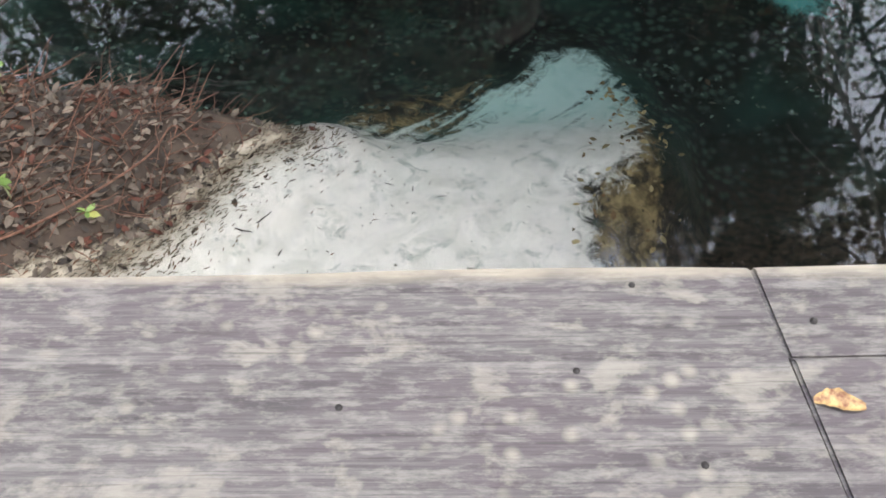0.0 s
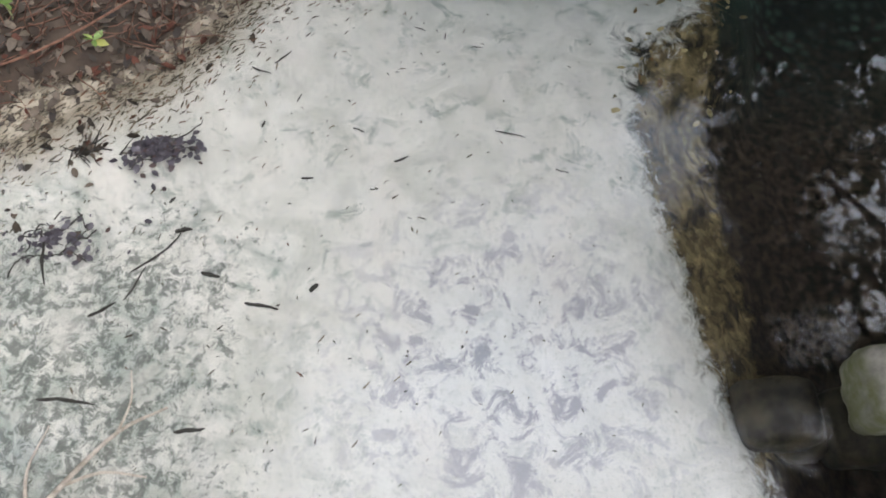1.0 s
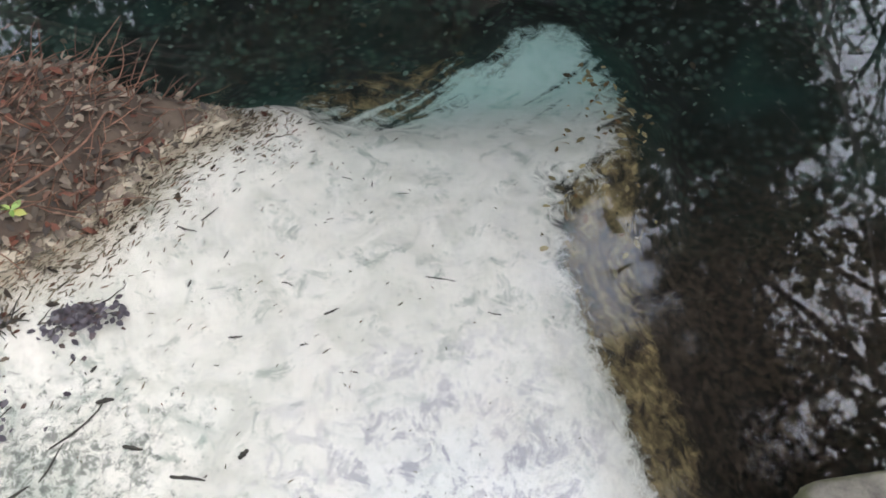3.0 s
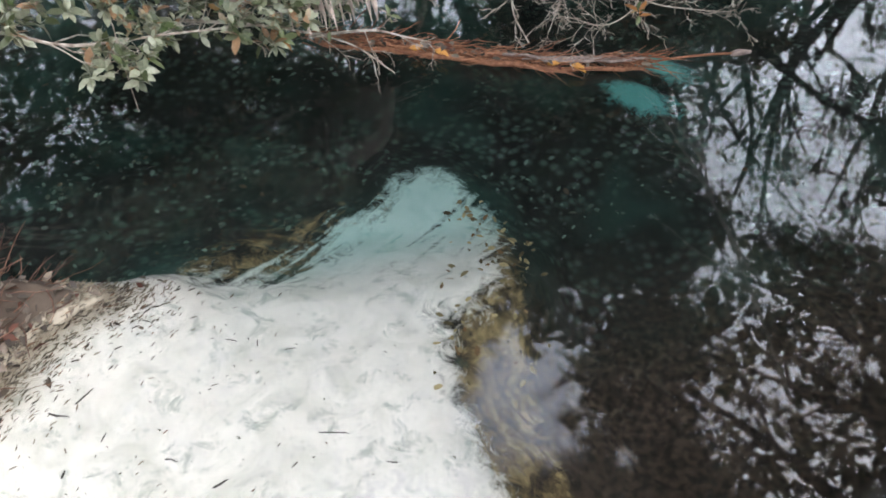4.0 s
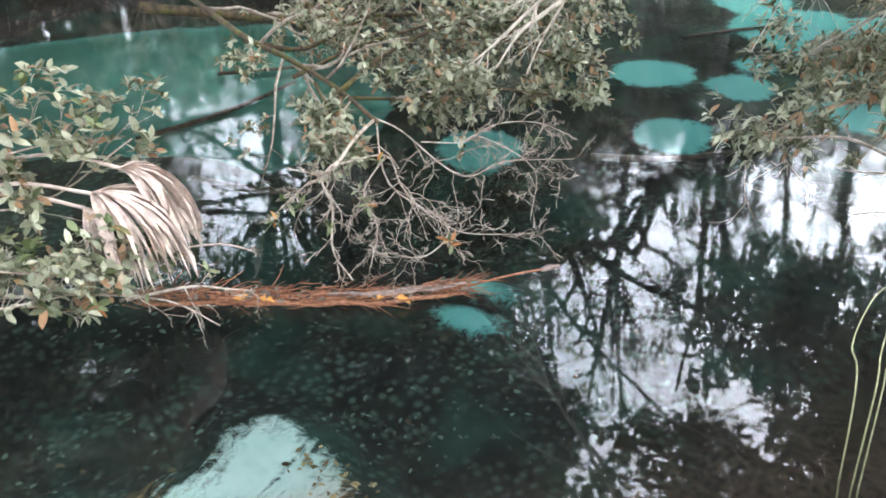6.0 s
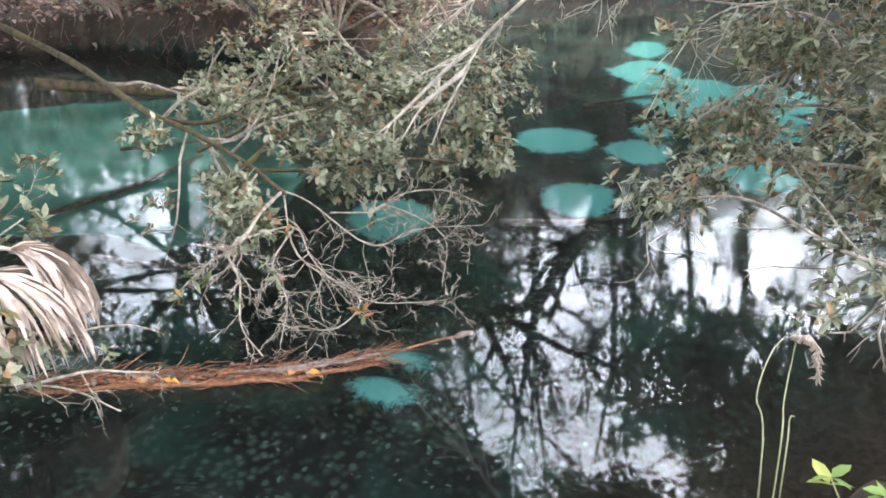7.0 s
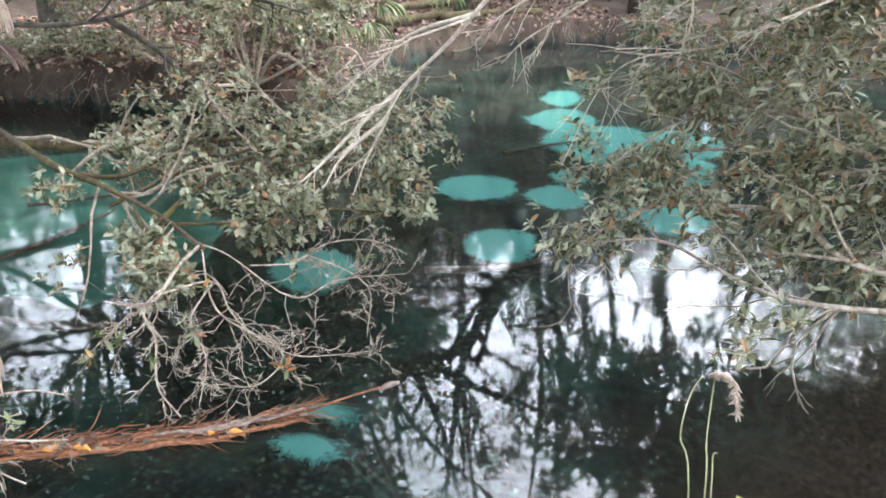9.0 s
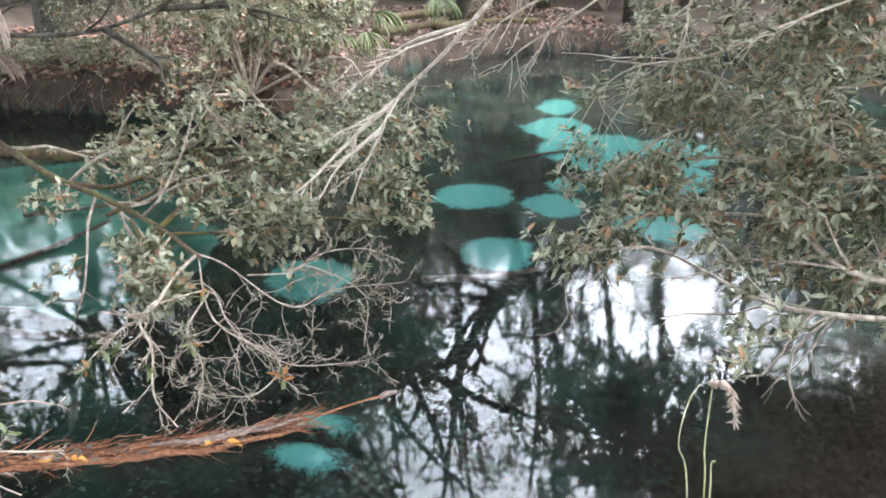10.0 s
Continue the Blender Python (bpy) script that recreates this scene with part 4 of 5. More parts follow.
bough("bare_branch", [[(-0.3, 3.9, 0.35), (0.1, 3.88, 0.27), (0.48, 3.85, 0.14), (0.69, 3.67, 0.04)],
                      [(0.2, 3.9, 0.25), (0.55, 4.0, 0.32), (0.8, 4.05, 0.28), (0.95, 4.02, 0.22)],
                      [(0.3, 3.85, 0.2), (0.6, 3.8, 0.22), (0.77, 3.76, 0.18), (0.9, 3.78, 0.12)]],
      36, "crooked bare grey twigs below the shrub", "branch", (6, 4), 2, (0.008, 0.003), 0.38, 8, 0.06, 0.02, TWIG, LEAF, bend=0.3, pull=(0, 0, 0.03), low=0.2)
# bare twigs that dip to the floating debris
bough("twiggy_branch", [[(1.95, 4.79, 0.52), (1.72, 4.50, 0.54), (1.53, 4.27, 0.50), (1.42, 4.22, 0.45), (1.42, 4.05, 0.36), (1.36, 3.90, 0.18), (1.42, 3.78, 0.04)],
                        [(1.53, 4.27, 0.50), (1.85, 4.35, 0.46), (1.83, 4.07, 0.40), (1.87, 3.89, 0.33), (2.00, 3.68, 0.25), (2.22, 3.59, 0.22), (2.39, 3.52, 0.22)],
                        [(1.85, 4.35, 0.46), (1.62, 4.10, 0.38), (1.61, 3.87, 0.28), (1.51, 3.73, 0.12)],
                        [(1.48, 4.24, 0.47), (1.32, 4.22, 0.43), (1.23, 4.20, 0.38), (1.09, 4.12, 0.33)],
                        [(1.95, 4.79, 0.52), (2.04, 4.57, 0.50), (2.16, 3.98, 0.42), (2.45, 3.98, 0.45), (2.82, 3.83, 0.45)],
                        [(1.95, 4.79, 0.52), (1.76, 4.07, 0.42), (1.94, 3.68, 0.30), (1.77, 3.59, 0.20), (1.61, 3.74, 0.18)],
                        [(2.10, 4.40, 0.48), (2.29, 4.24, 0.50), (2.44, 4.25, 0.50), (2.58, 3.88, 0.42), (2.37, 3.54, 0.30)],
                        [(2.29, 4.24, 0.50), (2.60, 4.36, 0.52), (2.86, 4.30, 0.50), (3.00, 4.12, 0.44)]],
      32, "bare lichen-grey twigs dipping towards the water", "branch", (19, 8), 2,
      [(0.012, 0.004), (0.006, 0.002), (0.005, 0.002), (0.005, 0.002), (0.006, 0.002), (0.006, 0.002), (0.005, 0.002), (0.005, 0.002)], 0.30, 60, 0.075, 0.015, TWIG, LEAF, bend=0.36, low=0.25)
# mossy leafy bough over the pool
bough("leafy_bough", [[(0.6, 9.6, 1.05), (1.23, 8.4, 0.75), (1.54, 6.78, 0.62), (1.72, 6.22, 0.58), (1.89, 5.44, 0.54), (1.94, 4.72, 0.52)],
                      [(1.55, 6.8, 0.57), (2.0, 6.6, 0.5), (2.67, 6.95, 0.59), (3.28, 6.94, 0.55), (3.7, 6.5, 0.65)],
                      [(1.84, 5.3, 0.52), (2.3, 5.5, 0.7), (2.85, 5.5, 0.85), (3.1, 5.2, 0.76), (3.36, 4.87, 0.68), (3.47, 4.55, 0.7)],
                      [(1.70, 5.85, 0.52), (2.2, 6.0, 0.62), (2.65, 5.7, 0.8), (3.1, 5.5, 0.9), (3.5, 5.1, 0.98)],
                      [(1.84, 5.3, 0.52), (2.3, 5.1, 0.5), (2.75, 4.76, 0.6), (3.1, 4.6, 0.55)],
                      [(1.76, 5.46, 0.58), (1.74, 5.1, 0.48), (1.69, 4.74, 0.35)],
                      [(0.9, 8.3, 0.6), (1.93, 8.0, 0.45), (2.22, 7.74, 0.45), (2.69, 7.56, 0.45), (3.21, 7.35, 0.47)]],
      33, "mossy crooked bough with small grey-green leaves over the pool", "branch", (11, 5), 2,
      [(0.034, 0.014), (0.022, 0.008), (0.022, 0.006), (0.018, 0.006), (0.014, 0.005), (0.016, 0.011), (0.05, 0.03)], 0.30, 9600, 0.070, 0.06, MOSSY, LEAF_GREY, 900, width=0.46, low=0.12)
bough("oak_limb", [[(-0.6, 8.9, 1.7), (0.8, 8.5, 1.6), (2.03, 8.15, 1.5), (2.75, 7.98, 1.65), (3.3, 7.9, 1.95)],
                   [(0.8, 8.5, 1.6), (1.8, 8.3, 1.8), (2.6, 8.2, 2.0), (3.4, 8.1, 2.2)],
                   [(2.4, 8.05, 1.55), (2.8, 8.05, 1.25), (3.05, 8.0, 0.95), (3.3, 7.9, 0.6)],
                   [(2.9, 8.0, 1.7), (3.6, 7.8, 1.7), (4.3, 7.7, 1.5)]],
      37, "dark crooked oak limb with sparse leaves", "branch", (8, 4), 2, (0.035, 0.010), 0.32, 1500, 0.075, 0.05, BARK, LEAF_GREY, 300)
bough("bay_shrub", [[(4.75, 10.35, 0.35), (3.31, 7.29, 1.15), (3.39, 6.89, 0.90), (3.43, 6.33, 0.75), (3.49, 5.85, 0.65)],
                    [(4.75, 10.35, 0.35), (3.77, 7.43, 1.20), (3.94, 6.86, 0.95), (3.94, 6.25, 0.80), (3.93, 5.77, 0.70)],
                    [(4.75, 10.35, 0.35), (3.06, 7.41, 0.95), (2.99, 6.86, 0.75), (3.00, 6.31, 0.62)],
                    [(4.75, 10.35, 0.35), (4.42, 7.48, 1.20), (4.46, 6.90, 1.00), (4.32, 6.29, 0.85)]],
      40, "leafy grey-green shrub hanging from the far bank over the water", "shrub", (13, 6), 2, (0.020, 0.006), 0.28, 3700, 0.075, 0.06, TWIG, LEAF_GREY, 0, 0.24, (0, 0, 0), width=0.44, low=0.1)
# bleached bare branch
bough("bare_branch", [[(3.3, 2.9, 2.7), (3.14, 3.29, 2.2), (3.0, 3.67, 1.78), (2.89, 3.99, 1.48), (2.86, 4.12, 1.26), (2.82, 4.26, 1.03), (2.75, 4.3, 0.82)],
                      [(2.89, 3.99, 1.48), (2.77, 4.17, 1.3), (2.58, 4.39, 1.01), (2.46, 4.46, 0.89)],
                      [(2.86, 4.1, 1.3), (2.70, 4.3, 1.08), (2.6, 4.4, 0.86)],
                      [(3.11, 3.58, 1.92), (3.05, 4.12, 1.76), (2.93, 4.43, 1.5)]],
      34, "bleached bare branch with thin drooping twigs", "branch", (9, 4), 2, (0.015, 0.004), 0.30, 0, 0.05, 0.03, PALE, LEAF, 0, 0.12, (-0.04, 0.02, -0.07))
bough("bare_branch", [[(5.4, 2.0, 2.3), (4.9, 2.4, 2.1), (4.45, 2.63, 1.93), (4.4, 3.08, 1.71), (4.3, 3.52, 1.6), (4.31, 3.83, 1.35), (4.17, 3.97, 0.85)],
                      [(4.6, 2.6, 2.5), (4.24, 3.05, 2.1), (4.24, 3.12, 1.84), (4.29, 3.22, 1.61)],
                      [(4.5, 3.2, 2.5), (4.19, 3.65, 2.05), (4.16, 3.98, 1.84), (4.16, 4.39, 1.62), (4.11, 4.56, 1.45)],
                      [(4.3, 3.6, 2.2), (3.9, 3.9, 2.0), (3.75, 4.2, 1.8), (3.7, 4.4, 1.6)]],
      38, "bleached bare branch with thin drooping twigs", "branch", (9, 4), 2, (0.009, 0.003), 0.30, 0, 0.05, 0.03, PALE, LEAF, 0, 0.14, (-0.03, 0.03, -0.05))
# big shrub over the water
bough("willow_shrub", [[(5.6, 1.0, 0.3), (4.7, 1.7, 0.65), (4.48, 2.14, 0.71), (4.62, 2.53, 0.81), (4.63, 2.91, 0.77), (4.38, 3.43, 0.65), (3.8, 3.4, 0.55)],
                       [(5.6, 1.0, 0.3), (5.1, 1.8, 1.0), (4.96, 2.53, 1.19), (4.97, 2.92, 1.35), (5.05, 3.54, 1.5), (4.96, 4.3, 1.5)],
                       [(5.6, 1.0, 0.3), (4.8, 1.6, 0.5), (4.33, 1.99, 0.53), (4.2, 2.4, 0.5), (4.1, 3.0, 0.62), (3.9, 3.25, 0.6)],
                       [(5.6, 1.0, 0.3), (5.3, 2.2, 1.2), (5.0, 2.9, 1.3), (4.7, 3.4, 1.2), (4.3, 3.6, 0.95)],
                       [(5.6, 1.0, 0.3), (5.2, 2.0, 1.6), (5.0, 2.6, 1.8), (5.1, 3.4, 1.75), (5.1, 4.2, 1.7)],
                       [(5.6, 1.0, 0.3), (5.4, 2.2, 1.0), (5.2, 3.0, 1.0), (5.0, 3.6, 0.9), (4.6, 3.8, 0.8)],
                       [(5.6, 1.0, 0.3), (4.9, 1.5, 1.2), (4.75, 2.0, 1.2), (4.7, 2.4, 1.1)],
                       [(5.6, 1.0, 0.3), (5.0, 1.6, 0.9), (4.8, 2.2, 1.1), (4.6, 2.7, 1.0)],
                       [(5.6, 1.0, 0.3), (4.9, 1.4, 0.6), (4.7, 1.9, 0.75), (4.5, 2.3, 0.7)],
                       [(5.7, 1.2, 0.4), (5.3, 2.0, 1.5), (5.0, 2.3, 1.75), (4.8, 2.6, 1.9)]],
      35, "dense grey-green shrub with narrow leaves over the water", "shrub", (13, 6), 2, (0.022, 0.006), 0.30, 14500, 0.082, 0.06, TWIG, LEAF_GREY, 900, width=0.32, low=0.46)
bough("willow_shrub", [[(5.7, 0.9, 0.3), (5.1, 1.6, 2.2), (4.4, 2.3, 2.9), (3.7, 2.8, 3.1)],
                       [(5.7, 0.9, 0.3), (5.3, 1.9, 2.4), (4.9, 3.0, 3.0), (4.4, 3.8, 3.2)],
                       [(5.7, 0.9, 0.3), (4.8, 1.2, 2.4), (4.1, 1.5, 3.0), (3.5, 1.9, 3.2)]],
      39, "tall grey-green shrub with narrow leaves leaning over the water", "shrub", (12, 5), 2, (0.03, 0.007), 0.30, 2600, 0.085, 0.07, BARK, LEAF_GREY, 0, width=0.34)


def shrub(name, at, tall, wide, leaves, seed, label, leaf_size=0.085, leaf=None, low=0.05, limbs=8, bark=None):
    rng = random.Random(seed)
    z0 = level(at[0], at[1])[0] - 0.05
    lines = []
    for k in range(limbs):
        a = 6.28 * (k + rng.random() * 0.7) / limbs
        w, h = wide * rng.uniform(0.5, 1.0), tall * rng.uniform(0.55, 1.0)
        lines.append([(at[0], at[1], z0), (at[0] + 0.4 * w * math.cos(a), at[1] + 0.4 * w * math.sin(a), z0 + 0.65 * h), (at[0] + w * math.cos(a), at[1] + w * math.sin(a), z0 + h * rng.uniform(0.7, 1.0))])
    return bough(name, lines, seed, label, "shrub", (8, 4), 2, (0.018, 0.005), 0.40, leaves, leaf_size, 0.07, bark or TWIG, leaf or LEAF_GREY, 0, low=low, width=0.42, group="shrubs along the bank")


BANK = "leafy grey-green shrub on the bank"
shrub("bank_shrub", (4.7, 10.3), 1.7, 1.2, 5200, 61, BANK)
shrub("bank_shrub", (5.7, 10.7), 1.5, 1.1, 4600, 62, BANK)
shrub("bank_shrub", (6.6, 11.7), 1.3, 0.9, 3200, 63, BANK)
shrub("bank_shrub", (3.9, 12.2), 2.0, 1.3, 3600, 64, BANK)
shrub("bank_shrub", (1.4, 14.6), 1.6, 1.4, 1800, 65, BANK)
shrub("bank_shrub", (5.6, 13.4), 2.2, 1.6, 3600, 66, BANK)
shrub("bank_shrub", (10.2, 16.4), 1.6, 1.6, 1600, 67, BANK)
shrub("bank_shrub", (13.2, 14.6), 1.8, 1.5, 3600, 68, BANK)
shrub("bank_shrub", (15.6, 12.8), 2.0, 1.6, 3600, 69, BANK)
shrub("bank_shrub", (16.6, 9.6), 2.2, 1.6, 3600, 70, BANK)
shrub("bank_shrub", (16.6, 15.0), 1.8, 1.8, 3000, 75, BANK)
shrub("bank_shrub", (18.4, 12.4), 1.8, 1.6, 2600, 76, BANK)
shrub("bank_shrub", (8.0, 16.6), 1.6, 1.6, 2000, 77, BANK)
shrub("bank_shrub", (12.0, 15.2), 0.9, 0.9, 1000, 71, BANK)
LOW = "low pale green undergrowth at the edge of the bank"
shrub("low_plant", (2.5, 13.4), 0.5, 0.8, 1500, 72, LOW, 0.08, LEAF)
shrub("low_plant", (3.25, 12.5), 0.5, 0.8, 1500, 73, LOW, 0.08, LEAF)
shrub("low_plant", (3.9, 11.6), 0.40, 0.5, 400, 74, LOW, 0.07, LEAF)


# ------------------------------------------------------------ palms
def strip(points, width, fold, rng, twist=0.0):
    """One narrow leaflet along a curved line, folded down its middle."""
    v, f = [], []
    n = len(points)
    for i, p in enumerate(points):
        d = (points[min(i + 1, n - 1)] - points[max(i - 1, 0)]).normalized()
        side = d.cross(Vector((math.sin(twist), 0.3 * math.cos(twist), 1)))
        side = side.normalized() if side.length > 1e-5 else d.orthogonal().normalized()
        up = side.cross(d)
        w = width * (0.35 + 0.65 * math.sin(math.pi * min(1, 0.12 + 0.80 * i / (n - 1)))) * (1 if i < n - 1 else 0.15)
        v += [p - side * w + up * fold * w, p, p + side * w + up * fold * w]
    for i in range(n - 1):
        a = i * 3
        f += [(a, a + 1, a + 4, a + 3), (a + 1, a + 2, a + 5, a + 4)]
    return v, f


def fan_frond(name, base, heart, face, reach, leaflets, droop, seed, material, label, width=0.012, arc=2.6, group=""):
    """A fan palm frond: a stalk and leaflets that spread from its heart."""
    rng = random.Random(seed)
    t = thing(name, base, label, "palm frond", group)
    st = Tubes()
    st.add(curve([base, (Vector(base) + Vector(heart)) / 2 + Vector((0, 0, 0.05)), heart], 5), [0.010] * 11, 6)
    under("stem", st.mesh("stem", material), t)
    fwd = Vector(face).normalized()
    side = fwd.cross(Vector((0, 0, 1)))
    side = side.normalized() if side.length > 1e-5 else Vector((1, 0, 0))
    up = side.cross(fwd)
    for k in range(leaflets):
        a = arc * ((k + 0.5) / leaflets - 0.5) + rng.gauss(0, 0.05)
        d = fwd * math.cos(a) + side * math.sin(a) + up * rng.gauss(0, 0.10)
        ln = reach * rng.uniform(0.8, 1.08) * (1 - 0.18 * abs(a))
        p, pts = Vector(heart), [Vector(heart)]
        for i in range(7):
            d = (d + Vector((rng.gauss(0, 0.03), rng.gauss(0, 0.03), -droop * (0.35 + 0.16 * i)))).normalized()
            p = p + d * ln / 7
            p.z = max(p.z, 0.02)
            pts.append(p.copy())
        v, f = strip(pts, width * rng.uniform(0.7, 1.2), 0.5, rng, rng.uniform(-0.6, 0.6))
        under("leaflet", to_mesh("leaflet", v, f, material, False), t)
    return t


DRY = "dead bleached palm frond hanging in the shrub"
fan_frond("palm_frond", (-0.3, 4.15, 0.78), (0.27, 4.03, 0.70), (0.8, -0.5, 0.15), 0.66, 60, 0.50, 81, FROND, DRY, 0.021, 1.9, "dead palm fronds")
fan_frond("palm_frond", (-0.1, 4.35, 0.82), (0.42, 4.13, 0.76), (1.0, -0.1, 0.1), 0.60, 54, 0.70, 82, FROND, DRY, 0.019, 2.0, "dead palm fronds")
fan_frond("palm_frond", (-0.2, 4.05, 0.74), (0.22, 3.98, 0.66), (0.5, -0.6, -0.4), 0.46, 30, 0.5, 83, FROND, DRY, 0.012, 1.6, "dead palm fronds")
fan_frond("palm_frond", (0.6, 7.6, 1.75), (1.30, 7.3, 1.55), (1.0, -0.2, -0.5), 0.40, 16, 0.2, 84, STALK_GREY, "dark dead palm frond hanging from a limb", 0.014, 1.0, "dead palm fronds")
fan_frond("palm_frond", (0.9, 7.5, 2.2), (1.40, 7.3, 1.95), (0.4, -0.2, -1.0), 0.45, 16, 0.3, 85, FROND, "pale dead palm frond hanging from a limb", 0.012, 1.2, "dead palm fronds")
GREEN = "green fan palm frond arching over the bank"
fan_frond("palm_frond", (7.3, 11.9, 0.35), (7.05, 11.2, 0.95), (0.2, -1.0, 0.1), 0.75, 26, 0.35, 86, PALM, GREEN, 0.020, 2.4, "green palm fronds")
fan_frond("palm_frond", (7.3, 11.9, 0.35), (6.6, 11.3, 0.95), (-0.6, -0.8, 0.2), 0.65, 24, 0.3, 87, PALM, GREEN, 0.020, 2.4, "green palm fronds")
fan_frond("palm_frond", (10.6, 14.2, 0.4), (10.2, 13.6, 1.25), (-0.2, -1.0, 0.0), 0.8, 24, 0.35, 88, PALM, GREEN, 0.022, 2.4, "green palm fronds")
fan_frond("palm_frond", (7.6, 12.0, 0.35), (7.4, 11.5, 1.2), (0.6, -0.8, 0.3), 0.7, 24, 0.35, 89, PALM, GREEN, 0.020, 2.4, "green palm fronds")


# ------------------------------------------------------------ floating palm debris
def build_debris():
    rng = random.Random(41)
    t = thing("palm_debris", (0.8, 4.0, 0.0), "rotting orange-brown palm stalks and fibres floating on the water", "debris")
    axis = [Vector((0.36, 4.10, 0.015)), Vector((0.75, 3.915, 0.02)), Vector((1.11, 3.73, 0.025)), Vector((1.49, 3.545, 0.03)), Vector((1.93, 3.45, 0.02))]
    line = curve(axis, 8)

    def strand(a, b, side, lift, r, material, name):
        k0, k1 = int(a * (len(line) - 1)), max(int(a * (len(line) - 1)) + 2, int(b * (len(line) - 1)))
        pts = [p + Vector((0.35 * side, 0.94 * side, lift)) + Vector((rng.gauss(0, 0.006), rng.gauss(0, 0.006), rng.gauss(0, 0.003))) for p in line[k0:k1 + 1]]
        s = Tubes()
        s.add(pts, [r * (0.6 + 0.4 * math.sin(3.14 * i / (len(pts) - 1))) for i in range(len(pts))], 6)
        under(name, s.mesh(name, material), t)
    strand(0.0, 1.0, -0.02, 0.0, 0.016, STALK, "stalk")
    strand(0.1, 0.8, 0.02, 0.012, 0.014, STALK, "stalk")
    strand(0.2, 0.9, 0.05, 0.01, 0.012, STALK, "stalk")
    strand(0.62, 1.0, 0.03, 0.03, 0.012, STALK_GREY, "stalk")
    strand(0.66, 0.97, 0.0, 0.035, 0.010, STALK_GREY, "stalk")
    strand(0.0, 0.6, 0.06, 0.0, 0.010, STALK, "stalk")
    fib = Tubes()
    for _ in range(420):
        i = rng.randrange(len(line))
        loose = rng.random() < 0.06
        p = line[i] + Vector((rng.gauss(0, 0.05), rng.gauss(0.035, 0.035) + (0.03 if loose else 0), rng.uniform(0, 0.03)))
        d = (line[-1] - line[0]).normalized() * (0.5 if loose else 1.0) + Vector((rng.gauss(0, 0.16), rng.gauss(0, 0.16), rng.gauss(0.0, 0.02) + (rng.uniform(0.1, 0.4) if loose else 0)))
        fib.add(wander(rng, p, d, rng.uniform(0.05, 0.22), 4, 0.14), [0.0036, 0.0032, 0.0028, 0.002, 0.001], 3)
    under("fibres", fib.mesh("fibres", STALK), t, "tangled red-brown fibres", kind="stuff")
    bits = []
    for _ in range(70):
        p = rng.choice(line) + Vector((rng.gauss(0, 0.05), rng.gauss(0.03, 0.035), rng.uniform(0.01, 0.05)))
        bits.append((p, aim((rng.gauss(0, 1), rng.gauss(0, 1), 0.1), rng, 0.2), rng.uniform(0.03, 0.06)))
    under("caught_leaves", leaf_mass("caught_leaves", bits, DEAD, leaf_shape(1, 0.5, 0.12, 0.2)), t, "dead leaves caught on the stalks", kind="stuff")
    tail = Tubes()
    tail.add(curve([(1.9, 3.47, 0.02), (2.1, 3.49, 0.015), (2.3, 3.47, 0.02), (2.46, 3.43, 0.03)], 5), [0.006] * 16, 5)
    under("stem", tail.mesh("stem", STALK), t)
    tip = Tubes()
    tip.add([(2.40, 3.45, 0.02), (2.44, 3.44, 0.03), (2.50, 3.43, 0.03)], [0.012, 0.018, 0.008], 6)
    under("stem_end", tip.mesh("stem_end", STALK_GREY), t, "pale broken end")
    for x, y in ((0.80, 3.87), (0.92, 3.81), (1.45, 3.55), (1.56, 3.51)):
        v = Tubes()
        v.add(wander(rng, (x, y, 0.05), (1, -0.3, 0), 0.09, 3, 0.3), [0.005, 0.018, 0.014, 0.004], 5)
        under("splinter", v.mesh("splinter", SPLINTER), t, "bright orange rotten wood")
    return t


build_debris()


# ------------------------------------------------------------ litter, sticks and small plants
def inside_at(poly, x, y):
    """Signed distance of one place to a closed outline, positive inside."""
    best, odd = 1e9, False
    for (ax, ay), (bx, by) in zip(poly, poly[1:] + poly[:1]):
        dx, dy = bx - ax, by - ay
        t = min(1.0, max(0.0, ((x - ax) * dx + (y - ay) * dy) / (dx * dx + dy * dy)))
        best = min(best, math.hypot(x - ax - t * dx, y - ay - t * dy))
        if (ay > y) != (by > y) and x < dx * (y - ay) / dy + ax:
            odd = not odd
    return best if odd else -best


def scatter(rng, count, box, keep, size, tilt, lift=0.004):
    spots, tries = [], 0
    while len(spots) < count and tries < count * 40:
        tries += 1
        x, y = rng.uniform(box[0], box[1]), rng.uniform(box[2], box[3])
        z, s = level(x, y)
        if not keep(x, y, z, s):
            continue
        a = rng.uniform(0, 6.28)
        d = Vector((math.cos(a), math.sin(a), rng.gauss(0, tilt)))
        spots.append((Vector((x, y, z + lift + rng.uniform(0, size * 0.3))), aim(d, rng, tilt * 0.5), size * rng.uniform(0.5, 1.3)))
    return spots


def stuff(name, mesh, label, category):
    return tagged(new(name, mesh), label, category, kind="stuff")


rng = random.Random(90)
stuff("leaf_litter", leaf_mass("leaf_litter", scatter(rng, 6200, (-3.4, -0.4, 1.3, 3.6), lambda x, y, z, s: s < 0.03 or rng.random() < (0.6 * math.exp(-s / 0.14) if x < -1.2 else math.exp(-s / 0.05)), 0.05, 0.5, 0.006), DEAD, leaf_shape(1, 0.5, 0.12, 0.2)),
      "brown dead leaves lying thick on the low bank", "leaves")
stuff("leaf_litter", leaf_mass("leaf_litter", scatter(rng, 20000, (-0.5, 15.0, 9.5, 17.5), lambda x, y, z, s: -6 < s < 0.0, 0.11, 0.4, 0.01), DEAD_FAR, leaf_shape(1, 0.5, 0.12, 0.2)),
      "brown dead leaves covering the far bank", "leaves")
